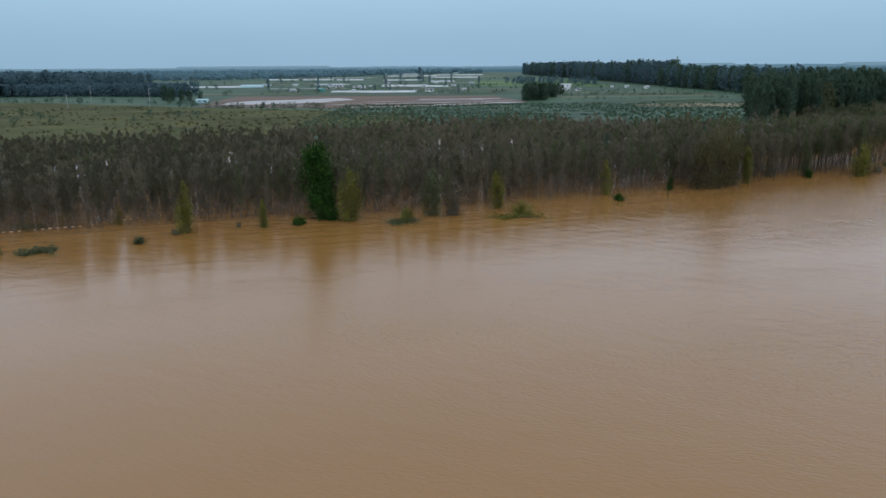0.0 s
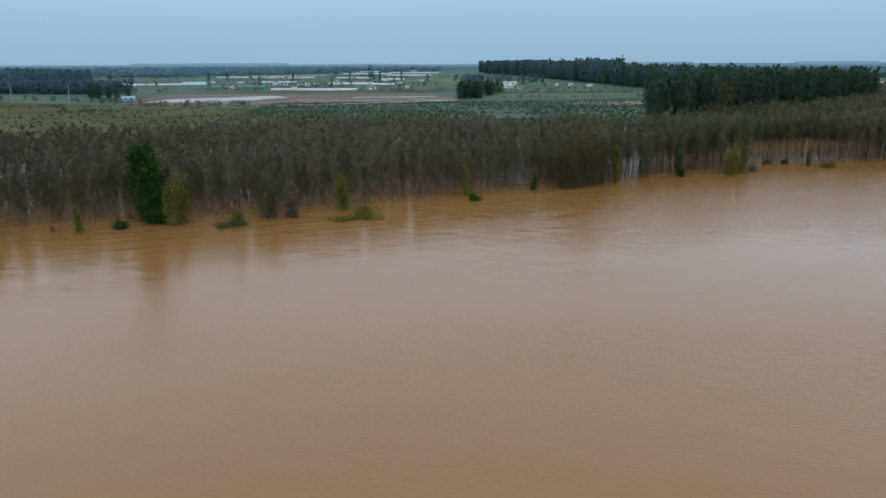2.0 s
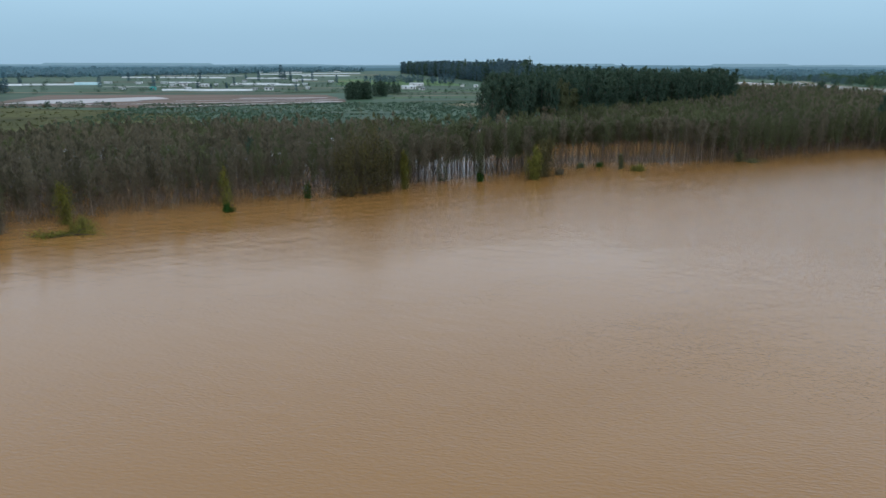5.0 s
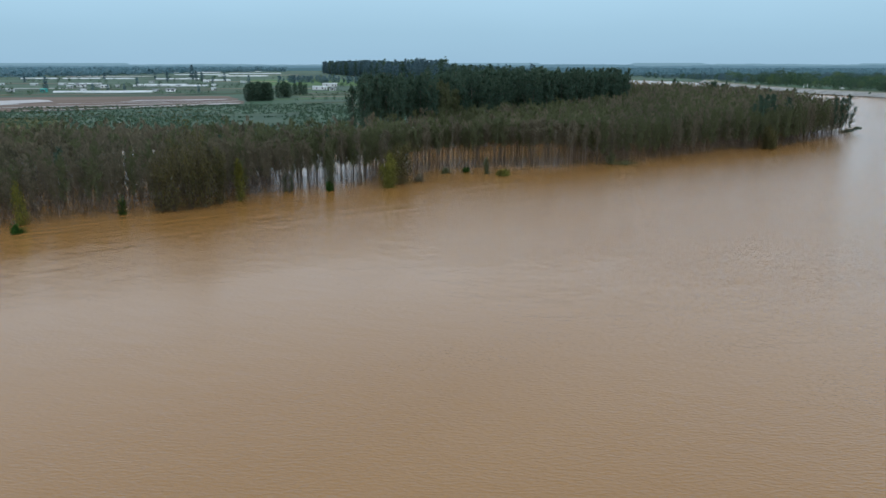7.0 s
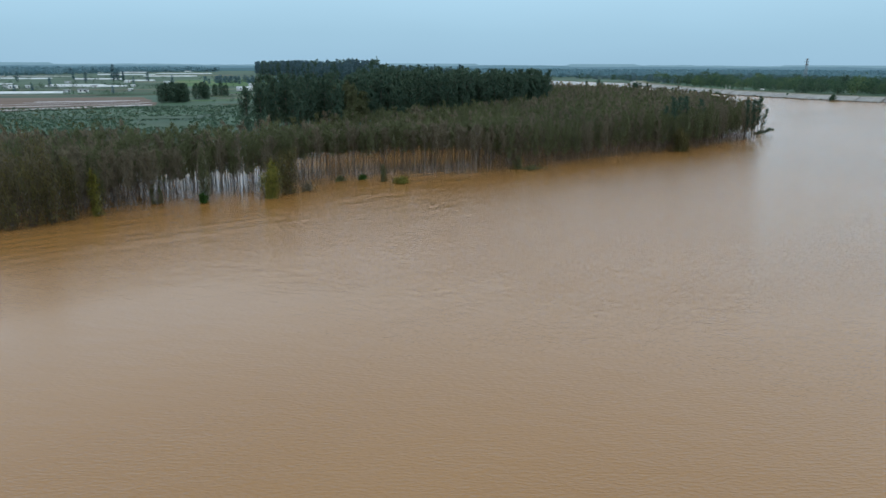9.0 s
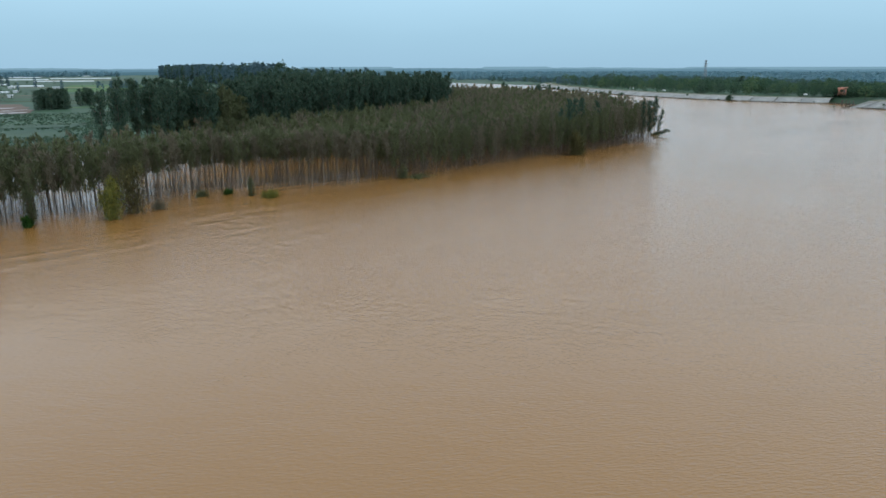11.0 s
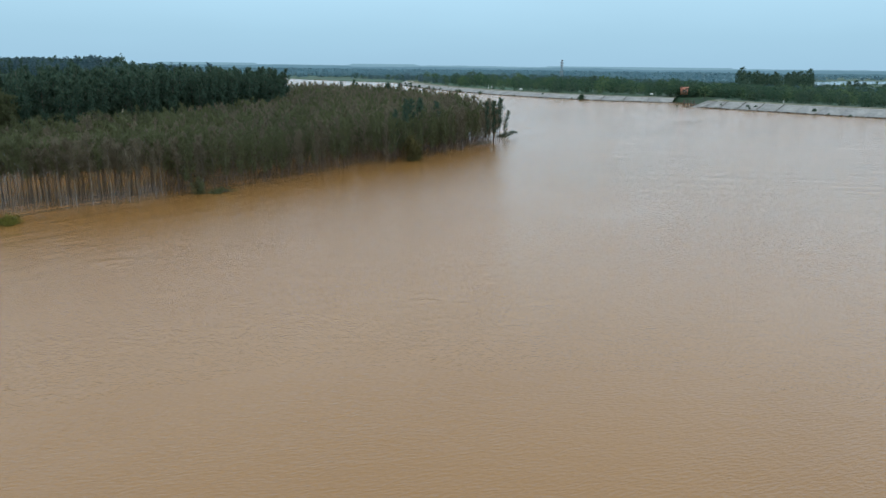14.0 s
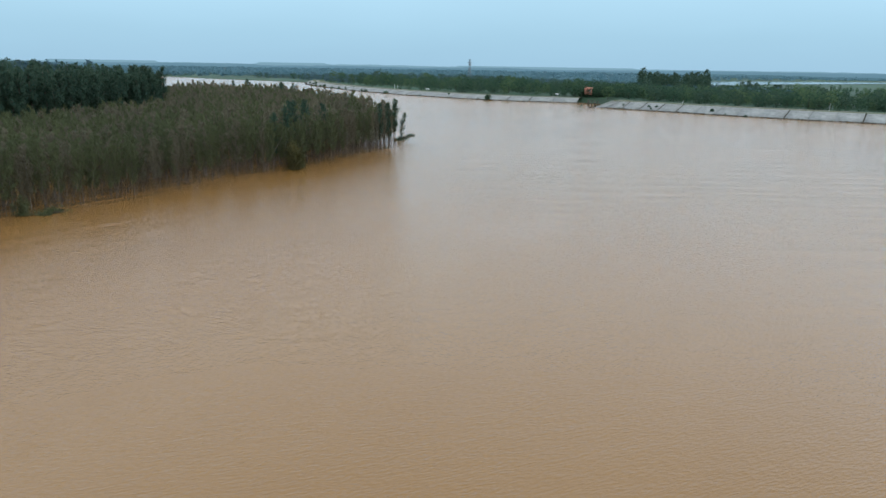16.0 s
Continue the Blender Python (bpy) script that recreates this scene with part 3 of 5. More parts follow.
for i, (x, y, L, W, turn, m) in enumerate(((-190, 690, 120, 14, -6, M_STRAW), (-40, 672, 150, 12, -8, M_SOIL), (90, 790, 110, 16, -10, M_STRAW), (-210, 790, 160, 18, -4, M_CROP), (-20, 800, 120, 14, -8, M_SOIL), (-150, 850, 90, 16, -6, M_SHEET), (120, 880, 100, 12, -9, M_CROP),
                                         (-60, 1000, 200, 30, -6, M_CROP), (60, 1090, 120, 24, -8, M_STRAW), (-240, 1060, 160, 26, -4, M_SOIL), (-120, 1450, 260, 50, -4, M_CROP), (80, 1700, 160, 60, -4, M_STRAW), (-220, 1600, 160, 60, -4, M_SHEET),
                                         (150, 560, 150, 12, 6, M_LUSH), (170, 592, 130, 9, 6, M_STRAW), (160, 622, 160, 14, 4, M_GRASS), (150, 652, 150, 8, 3, M_SOIL), (175, 690, 120, 16, 2, M_LUSH), (60, 660, 90, 10, -4, M_GRASS), (20, 700, 110, 9, -6, M_LUSH), (-110, 668, 90, 8, -6, M_GRASS),
                                         (-130, 720, 100, 10, -6, M_LUSH), (60, 740, 90, 10, -8, M_SOIL), (-40, 770, 130, 8, -8, M_GRASS), (150, 500, 90, 8, 8, M_GRASS), (200, 520, 80, 7, 10, M_LUSH), (-90, 800, 90, 9, -6, M_LUSH), (10, 850, 90, 9, -8, M_GRASS), (-60, 960, 120, 10, -6, M_LUSH))):
    c, q = math.cos(radians(turn)), math.sin(radians(turn))
    field("field_strip", ragged([(x + c * u - q * v, y + q * u + c * v) for u, v in ((-L / 2, -W / 2), (L / 2, -W / 2 + 3), (L / 2 + 6, W / 2), (-L / 2 - 4, W / 2 - 2))], 2.5, 6, 20 + i), 1.02 + 0.009 * i, m, "narrow field strip on the flood-plain farmland")

# ---- young flooded poplars ----
rng = np.random.RandomState(11)
STARTS = {0: (2.5, 3.9), 1: (3.1, 4.1), 2: (1.8, 3.2), 3: (4.5, 5.5)}
YOUNG = {(k, i): poplar(rng, rng.uniform(10.6, 12.6), rng.uniform(*STARTS[k]), rng.uniform(1.15, 1.5), 1250, 0.13, 22, 0.085, flat=True, slim=3.3) for k in STARTS for i in range(4)}
YOUNG_FAR = [poplar(rng, rng.uniform(10.3, 12.3), rng.uniform(*STARTS[k]), rng.uniform(1.2, 1.55), 270, 0.22, 8, 0.085, sides=3, flat=True, slim=3.4, joints=4, cheap=True) for k in STARTS for i in range(5)]
YOUNG_DEEP = [poplar(rng, rng.uniform(10.3, 12.3), rng.uniform(5.0, 6.4), rng.uniform(1.3, 1.6), 110, 0.32, 4, 0.085, sides=3, flat=True, slim=3.2, joints=3, cheap=True) for k in STARTS for i in range(5)]
young_meshes = {}
for (k, i), (wood, leaf) in YOUNG.items():
    young_meshes[k, i, 0] = (mesh_of("trunk", *wood, M_BARK, smooth=True), mesh_of("crown", *leaf, M_LEAF_BROWN))
    young_meshes[k, i, 1] = (young_meshes[k, i, 0][0], mesh_of("crown", *leaf, M_LEAF_OLIVE))
    young_meshes[k, i, 3] = (young_meshes[k, i, 0][0], mesh_of("crown", *leaf, M_LEAF_DEEP))
    young_meshes[k, i, 2] = (mesh_of("trunk", *wood, M_BARK_PALE, smooth=True), young_meshes[k, i, 0][1])


def zone(x):
    """How low the crowns hang: brushy in the west, bare-stemmed in the middle, leafy to the water at the point."""
    return 0 if x < 76 else 1 if x < 108 else 3 if x < 164 else 2


def height_at(x):
    """How tall the young poplars stand along the shore, against the template."""
    return float(np.interp(x, [-260, -60, 20, 60, 110, 180, 230, 300], [0.86, 0.88, 0.92, 1.02, 1.08, 1.05, 1.10, 1.22]))


def olive_at(x, y):
    return np.interp(x, [-60, 60, 120, 190, 230, 280], [0.18, 0.34, 0.72, 0.75, 0.5, 0.35]) + 0.5 * noise.noise((x * 0.03, y * 0.03, 2.0))


def tree_thing(name, meshes, x, y, turn, size, label, category, group="", z=0.0):
    t = empty(name, x, y, z, turn, size)
    part("trunk", meshes[0], t)
    part("crown", meshes[1], t)
    return tagged(t, label, category, group)


for x, y, a in along(SHORE[3:], 1.75):
    off = rng.uniform(0.6, 5.0)
    px, py = x - math.sin(a) * off + rng.normal(0, 0.3), y + math.cos(a) * off
    kind = int(rng.uniform() < olive_at(px, py))
    if (kind == 0 or 108 < px < 166) and rng.uniform() < np.interp(px, [-60, 40, 90, 106, 118, 158, 170], [0.34, 0.22, 0.12, 0.12, 0.4, 0.4, 0.12]):
        kind = 2
    elif rng.uniform() < np.interp(px, [-60, 0, 80], [0.75, 0.25, 0.0]):
        kind = 3
    tree_thing("poplar_tree", young_meshes[zone(px), rng.randint(4), kind], px, py, rng.uniform(0, 360), height_at(px) * rng.uniform(0.84, 1.08),
               ("slender flooded young poplar with withered brown leaves", "slender flooded young poplar with olive leaves", "slender flooded young poplar with bleached pale trunk", "slender flooded young poplar with dull dark leaves")[kind], "tree", "poplars along the flooded shore")

spots = []
for u in np.arange(-215, 350, 2.6):
    for v in np.arange(40, 480, 2.8):
        x, y = u + rng.normal(0, 0.45), v + rng.normal(0, 0.5)
        spots.append((x, y))
        if 58 < x < 166 and y < 198 + max(0.0, x - 112) * 0.2:
            spots.append((x + rng.uniform(0.9, 1.7), y + rng.uniform(-1.4, 1.4)))
spots = np.array(spots)
ok = inside(spots[:, 0], spots[:, 1], WOOD_POLY) & ~inside(spots[:, 0], spots[:, 1], GROVE) & (edge_distance(spots[:, 0], spots[:, 1], SHORE, False) > 4.5)
gaps = np.array([noise.noise((x * 0.045, y * 0.045, 8.0)) for x, y in spots])
ok &= (gaps > -0.85)
# an open strip of flood water behind the outer belt, and a belt that is closed above
deep = edge_distance(spots[:, 0], spots[:, 1], SHORE, False)
open_strip = (spots[:, 0] > 70) & (spots[:, 0] < 168) & (deep > 18) & (deep < np.interp(spots[:, 0], [70, 88, 112], [30, 36, 46]))
ok &= ~(open_strip & (rng.uniform(size=len(spots)) < np.interp(spots[:, 0], [74, 92, 106, 116], [0.4, 0.88, 0.88, 0.72])))
spots = spots[ok]
ground_z = land_height(spots[:, 0], spots[:, 1])
depth = edge_distance(spots[:, 0], spots[:, 1], SHORE, False)
rows = []
for (x, y), gz, deep in zip(spots, ground_z, depth):
    rows.append((x, y, max(0.0, gz), rng.uniform(0, 6.28), height_at(x) * rng.uniform(0.82, 1.1), zone(x) * 5 + rng.randint(5) + (20 if deep > 24 else 0), 3 if rng.uniform() < np.interp(x, [-60, 0, 80], [0.75, 0.25, 0.0]) else 2 if rng.uniform() < olive_at(x, y) else 1))
pV, pQ, pI = scatter(YOUNG_FAR + YOUNG_DEEP, rows)
tagged(new("poplar_plantation", mesh_of("poplar_plantation", pV, pQ, [M_BARK, M_LEAF_BROWN, M_LEAF_OLIVE, M_LEAF_DEEP], pI)),
       "dense plantation of young poplars standing in flood water", "trees", kind="stuff")

# drowned brush between the trunks
BRUSH = []
for i in range(8):
    n = 34
    z = rng.uniform(0.1, 3.4, n)
    C = np.column_stack([rng.normal(0, 0.8, n), rng.normal(0, 0.8, n), z])
    BRUSH.append((tube([(0, 0, -0.5), (rng.normal(0, 0.3), rng.normal(0, 0.3), 3.2)], [0.03, 0.01], 3, False), leaves(C, rng.normal(0, 0.35, (n, 3)) + (0, 0, 1), 0.9, 0.12, rng, True)))
pick = spots[(spots[:, 0] > -120) & ((edge_distance(spots[:, 0], spots[:, 1], SHORE, False) < 45) | (spots[:, 0] < 66))]
# Further in, brush is added densely to block sky reflections between the trunks.
far_in = edge_distance(pick[:, 0], pick[:, 1], SHORE, False) > np.interp(pick[:, 0], [66, 80, 104, 112, 160, 168], [5.0, 15.0, 20.0, 17.0, 17.0, 9.0])
pick = pick[(rng.uniform(size=len(pick)) < np.where(far_in, np.where((pick[:, 0] > 104) & (pick[:, 0] < 166), 0.75, 0.95), 0.5)) & (far_in | (pick[:, 0] < 56) | (pick[:, 0] > 166))]
pick = np.concatenate([pick] + [np.array([(x - math.sin(a) * (2.0 + 3 * k), y + math.cos(a) * (2.0 + 3 * k)) for x, y, a in along(SHORE[2:], 3.2)]) for k in (0, 1)])
rows = [(x + rng.uniform(-1.3, 1.3), y + rng.uniform(-1.3, 1.3), 0.0, rng.uniform(0, 6.28), rng.uniform(0.6, 1.2) * (1.15 if x < 80 else 0.8), rng.randint(8), 1) for x, y in pick]
bV, bQ, bI = scatter(BRUSH, rows)
tagged(new("drowned_brush", mesh_of("drowned_brush", bV, bQ, [M_BARK_DARK, M_BARK], bI)), "thin brown drowned brush between flooded poplar trunks", "brush", kind="stuff")

# treetops that stand above the rest, and saplings in the grass behind
rows = []
for i in range(1100):
    x, y = rng.uniform(-230, 78), rng.uniform(175, 400)
    front_y = np.interp(x, [-260, -95, 7, 84, 160], [150, 184, 232, 205, 240])
    if front_y + 2 < y < front_y + 150 - max(0, x) * 0.3 and not inside(np.array(x), np.array(y), GROVE) and rng.uniform() < math.exp(-(y - front_y) / 60):
        rows.append((x, y, 0.6 if y > front_y + 40 else -0.3, rng.uniform(0, 6.28), rng.uniform(0.7, 0.95) if y < front_y + 14 else rng.uniform(0.22, 0.48), rng.randint(5), 1 if rng.uniform() < 0.5 else 2))
sV, sQ, sI = scatter(YOUNG_DEEP, rows)
tagged(new("sapling_scatter", mesh_of("sapling_scatter", sV, sQ, [M_BARK, M_LEAF_BROWN, M_LEAF_OLIVE], sI)), "scattered saplings and treetops over the grass", "trees", kind="stuff")

# ---- the tall dark grove ----
TALL = [poplar(rng, rng.uniform(20.5, 22.8), rng.uniform(7.0, 9.5), rng.uniform(1.7, 2.2), 1400, 0.35, 30, 0.19, flat=True, slim=2.1) for i in range(6)]
tall_meshes = [(mesh_of("trunk", *w, M_BARK, smooth=True), mesh_of("crown", *l, M_LEAF_DARK)) for w, l in TALL]
tall_mixed = [(tall_meshes[i][0], mesh_of("crown", *TALL[i][1], M_LEAF_OLIVE)) for i in range(6)]
inner = []
for u in np.arange(90, 270, 4.2):
    for v in np.arange(220, 380, 4.6):
        x, y = u + rng.normal(0, 0.7), v + rng.normal(0, 0.7)
        if inside(np.array(x), np.array(y), GROVE):
            mixed = 131 < x < 144 and rng.uniform() < 0.7
            z = max(-0.5, float(land_height(np.array(x), np.array(y))))
            size = rng.uniform(0.9, 1.08) * float(np.interp(x, [100, 130, 160, 225, 255], [1.04, 1.06, 1.1, 1.09, 1.09])) * (0.92 if mixed else 1.0)
            if float(edge_distance(np.array(x), np.array(y), GROVE[:4], False)) < 22 or x < 112:
                tree_thing("tall_poplar", (tall_mixed if mixed else tall_meshes)[rng.randint(6)], x, y, rng.uniform(0, 360), size,
                           "tall mature poplar with dense dark green crown" if not mixed else "tall thin poplar with sparse olive crown", "tree", "grove of tall poplars", z)
            else:
                inner.append((x, y, z, rng.uniform(0, 6.28), size, rng.randint(6), 1))
TALL_INNER = [poplar(rng, rng.uniform(20.5, 22.8), 9.0, rng.uniform(1.8, 2.3), 420, 0.5, 8, 0.19, sides=3, flat=True, slim=2.0, joints=5, cheap=True) for i in range(6)]
iV, iQ, iI = scatter(TALL_INNER, inner)
tagged(new("poplar_grove", mesh_of("poplar_grove", iV, iQ, [M_BARK, M_LEAF_DARK], iI)), "inner part of a grove of tall dark poplars", "trees", kind="stuff")

# ---- shrubs and trees along the water's edge ----
def shrub(name, x, y, h, rad, n, size, leaf, label, stems=7, low=0.0, seed=0, spread=0.31, category="shrub"):
    r = np.random.RandomState(seed + int(abs(x) * 7 + abs(y)))
    h *= 1.45 if leaf is M_LEAF_WILLOW and h > 8 else 1.14 if h > 3 else 1.0
    rad *= 1.2 if leaf is M_LEAF_WILLOW else 1.0
    w, l = bushy(r, h, rad, int(n * 6.0), size * 0.85, stems + 2, low, spread + (0.08 if h > 6 else 0.0))
    t = empty(name, x, y)
    for one in w:
        part("stem", mesh_of("stem", *one, M_BARK_DARK, smooth=True), t)
    part("foliage", mesh_of("foliage", *l, leaf), t)
    return tagged(t, label, category, "shrubs along the flooded shore")


# the broad green tree among the poplars
r5 = np.random.RandomState(5)
wood, leaf = poplar(r5, 12.4, 1.2, 2.9, 7600, 0.24, 52, 0.17, lean=0.10, wide=0.60)
tree_thing("green_tree", (mesh_of("trunk", *wood, M_BARK_DARK, smooth=True), mesh_of("crown", *leaf, M_LEAF_GREEN)), -20.5, 125, 20, 1.0, "broad leafy bright green tree standing in flood water", "tree")

YEL, GRN, OLV, BRN, WIL = M_LEAF_YELLOW, M_LEAF_GREEN, M_LEAF_OLIVE, M_LEAF_BROWN, M_LEAF_WILLOW
for x, y, h, rad, n, size, leaf, label, stems in (
    (-40.0, 113.5, 7.8, 1.6, 420, 0.22, YEL, "tall yellow-green willow shrub standing in the flood", 5),
    (-28.0, 116.5, 4.6, 1.0, 220, 0.20, YEL, "small yellow-green willow shrub standing in the flood", 5),
    (-22.3, 119.0, 1.5, 1.4, 200, 0.20, GRN, "low bright green bush half under water", 7),
    (-17.5, 123.0, 3.4, 1.8, 360, 0.24, GRN, "round dark green bush at the water's edge", 9),
    # Added to fill out the lower side of the broad green tree.
    (-18.6, 124.0, 7.2, 2.4, 560, 0.26, GRN, "green shrub added to fill the lower crown of the broad green tree", 9),
    (-13.8, 121.5, 9.2, 2.3, 640, 0.24, YEL, "tall yellow-green willow shrub standing in the flood", 7),
    (-4.0, 120.4, 2.8, 1.9, 260, 0.20, YEL, "low yellow-green bush caught with drift", 8),
    (1.0, 126.0, 9.6, 2.4, 560, 0.24, OLV, "tall ragged olive brown sapling in the flood", 6),
    (4.6, 126.0, 6.4, 2.1, 460, 0.24, BRN, "dark brown leafy bush in the flood", 8),
    (13.0, 132.0, 7.4, 1.6, 420, 0.22, YEL, "slim yellow-green sapling in the flood", 5),
    (17.0, 127.5, 2.6, 2.4, 220, 0.20, YEL, "low yellowing bush in the flood", 8),
    (36.6, 145.6, 7.4, 1.3, 260, 0.22, YEL, "slim leaning yellow-green sapling", 4),
    (37.9, 139.0, 1.5, 1.5, 180, 0.20, GRN, "small green bush almost under water", 7),
    (52.0, 150.0, 3.6, 0.9, 130, 0.20, GRN, "thin green sapling in the flood", 4),
    (58.3, 151.5, 8.8, 2.0, 300, 0.24, WIL, "large olive willow clump at the water's edge", 11),
    (60.6, 151.2, 11.2, 1.8, 300, 0.24, WIL, "low spreading part of the olive willow clump", 9),
    (65.6, 153.8, 11.8, 2.0, 360, 0.24, WIL, "spreading olive willow in the clump at the water's edge", 10),
    (63.0, 152.5, 13.4, 2.4, 460, 0.24, WIL, "large leafy willow clump at the water's edge", 10),
    (68.2, 155.8, 9.2, 1.9, 320, 0.24, WIL, "large olive willow clump at the water's edge", 9),
    (72.0, 158.5, 7.6, 1.5, 360, 0.24, YEL, "yellow-green willow beside the dark clump", 5),
    (81.3, 167.5, 4.8, 1.1, 200, 0.22, OLV, "thin grey-green sapling in the flood", 4),
    (90.0, 165.5, 2.4, 1.1, 200, 0.20, GRN, "small bright green bush in the flood", 6),
    (90.2, 168.3, 9.6, 1.5, 380, 0.24, OLV, "tall thin olive willow in the flood", 5),
    (103.2, 167.2, 7.6, 2.1, 620, 0.26, YEL, "conical yellow-green tree at the water's edge", 6),
    (106.6, 170.8, 8.6, 2.3, 520, 0.26, WIL, "dark ragged bush leaning to the river", 8),
    (111.0, 173.5, 2.0, 1.9, 130, 0.22, BRN, "drowned brown bush by the shore", 7),
    (120.0, 184.0, 1.3, 1.6, 200, 0.20, OLV, "low olive green bush almost under water", 8),
    (125.5, 184.5, 1.2, 1.4, 170, 0.20, GRN, "low green bush almost under water", 8),
    (129.5, 180.5, 3.8, 1.0, 180, 0.22, OLV, "thin dark shrub standing in the flood", 5),
    (133.0, 176.5, 1.6, 2.4, 260, 0.22, YEL, "broad low yellow-green bush in the current", 9),
    (167.0, 188.5, 3.6, 1.6, 220, 0.22, OLV, "dark low willow by the bank", 6),
    (231.8, 208.8, 7.8, 2.6, 760, 0.28, WIL, "dense dark green bush at the water's edge", 9),
    (235.4, 211.0, 3.6, 1.6, 320, 0.26, OLV, "low olive bush at the water's edge", 8),
    (-63.5, 99.5, 1.7, 1.4, 200, 0.20, GRN, "green bush half under water", 7),
    (-44.6, 106.0, 1.1, 1.2, 150, 0.18, OLV, "green twigs of a drowned bush", 6),
    (-41.5, 112.0, 1.0, 0.7, 60, 0.16, BRN, "brown twigs of a drowned bush", 5),
    (-32.5, 117.0, 1.4, 0.5, 50, 0.16, BRN, "small brown sapling drowned in the flood", 3),
    (-68.0, 117.0, 0.9, 3.6, 160, 0.18, OLV, "reedy green patch at the flooded edge", 12),
    (-54.5, 121.0, 3.2, 0.8, 90, 0.18, YEL, "slim yellowing sapling in the flood", 4),
):
    shrub("shrub", x, y, h, rad, n, size, leaf, label, stems)

# darker, taller poplars at the point, and single ones at its very end
POINT = [poplar(rng, rng.uniform(12.6, 13.6), rng.uniform(2.6, 3.8), 1.15, 1200, 0.20, 30, 0.12, flat=True, slim=2.2) for i in range(4)]
point_meshes = [(mesh_of("trunk", *w, M_BARK_DARK, smooth=True), mesh_of("crown", *l, M_LEAF_DARK)) for w, l in POINT]
for x, y, k, s in ((286.5, 236.2, 2, 1.26), (281.5, 233.5, 1, 1.2), (276, 231, 3, 1.16), (290.5, 242.0, 3, 1.08), (240, 222, 3, 1.32), (246, 226, 1, 1.34), (236, 219, 0, 1.24), (252, 226, 2, 1.26), (231, 216, 1, 1.14), (249, 231, 0, 1.3), (243, 229, 2, 1.32),
                   (335, 432, 0, 1.36), (333, 424, 1, 1.3), (338, 437, 2, 1.4), (331, 440, 3, 1.3), (336, 418, 2, 1.24), (325, 376, 1, 1.36), (322, 370, 2, 1.4), (319, 365, 3, 1.32), (323, 362, 0, 1.36), (328, 381, 1, 1.3), (330, 356, 2, 1.12), (331, 340, 0, 1.06), (327, 330, 3, 1.04), (68, 176, 1, 0.95), (40, 160, 0, 0.92), (92, 184, 2, 0.95)):
    tree_thing("dark_poplar", point_meshes[k], x, y, 40 * k + x, s, "tall dark leafy poplar rising above the flooded wood", "tree", "dark poplars of the flooded wood")
lean = tree_thing("leaning_poplar", point_meshes[1], 292.5, 242.0, 0, 0.92, "poplar leaning out over the river at the point", "tree")
lean.matrix_world = pose(292.5, 242.0, 0.0, 0, 20, 10) @ Matrix.Diagonal((0.9, 0.9, 0.9, 1))
fallen = tree_thing("fallen_poplar", point_meshes[0], 296.0, 247.0, 0, 0.8, "fallen poplar lying in the water at the point", "tree")
fallen.matrix_world = pose(291.0, 245.0, 0.6, 0, 80, -8) @ Matrix.Diagonal((0.85, 0.85, 0.85, 1))
snag = new("leaning_snag", mesh_of("leaning_snag", *tube([(225, 212, -0.5), (228, 212.5, 3.5), (231.5, 213, 8.0)], [0.16, 0.13, 0.05], 6), M_BARK, smooth=True))
tagged(snag, "bare pale dead trunk leaning among the poplars", "dead tree")


def drift(x, y, length, seed, label, leaf=M_LEAF_OLIVE):
    r = np.random.RandomState(seed)
    t = empty("driftwood", x, y)
    for i in range(5):
        a = r.normal(0.15, 0.35)
        L = length * r.uniform(0.35, 1.0)
        x0, y0 = r.normal(0, length * 0.2), r.normal(0, 0.8)
        P = [(x0 - L / 2 * math.cos(a), y0 - L / 2 * math.sin(a), -0.05), (x0, y0 + r.normal(0, 0.2), 0.14), (x0 + L / 2 * math.cos(a), y0 + L / 2 * math.sin(a), r.uniform(0.0, 0.5))]
        part("branch", mesh_of("branch", *tube(P, [0.14, 0.12, 0.04], 5), M_BARK_DARK, smooth=True), t)
    C = np.column_stack([r.normal(0, length * 0.3, 900), r.normal(0, 0.9, 900), np.abs(r.normal(0.2, 0.32, 900))])
    C[:, 1] += 0.9 * np.sin(C[:, 0] * 6.0 / length)
    part("foliage", mesh_of("foliage", *leaves(C, r.normal(0, 1, (900, 3)) * (1, 1, 0.4), 0.40, 0.18, r), leaf), t)
    return tagged(t, label, "driftwood", "driftwood on the flood")


drift(15.5, 123.6, 8.5, 3, "tangle of floating branches and yellow-green leaves on the flood", M_LEAF_YELLOW)
drift(-58.0, 101.0, 4.5, 4, "floating brown drift of twigs and leaves")
drift(-4.6, 119.6, 4.5, 6, "floating drift caught under a bush")
drift(171, 188.0, 4.0, 8, "dark floating branches by the bank")
drift(299, 249.5, 4.0, 9, "dark floating branches at the point of the wood")

# string of floats at the edge of the flooded wood
rope = empty("float_line", -58, 122)
fl = [(-74, 113), (-66, 116.5), (-59, 119.1), (-58.5, 121.3), (-55.5, 122.9), (-53.2, 125.1), (-51.7, 127.4), (-50.2, 127.8), (-47.5, 126.2), (-43.8, 127.5)]
fp = along(fl, 1.15)
fV, fQ = tube([(-0.28, 0, 0), (-0.2, 0, 0), (0.2, 0, 0), (0.28, 0, 0)], [0.02, 0.08, 0.08, 0.02], 8)
float_mesh = mesh_of("float", fV, fQ, M_FLOAT, smooth=True)
part("rope", mesh_of("rope", *tube([(x + 58, y - 122, 0.06) for x, y, a in fp], [0.02] * len(fp), 4, False), M_ROPE), rope)
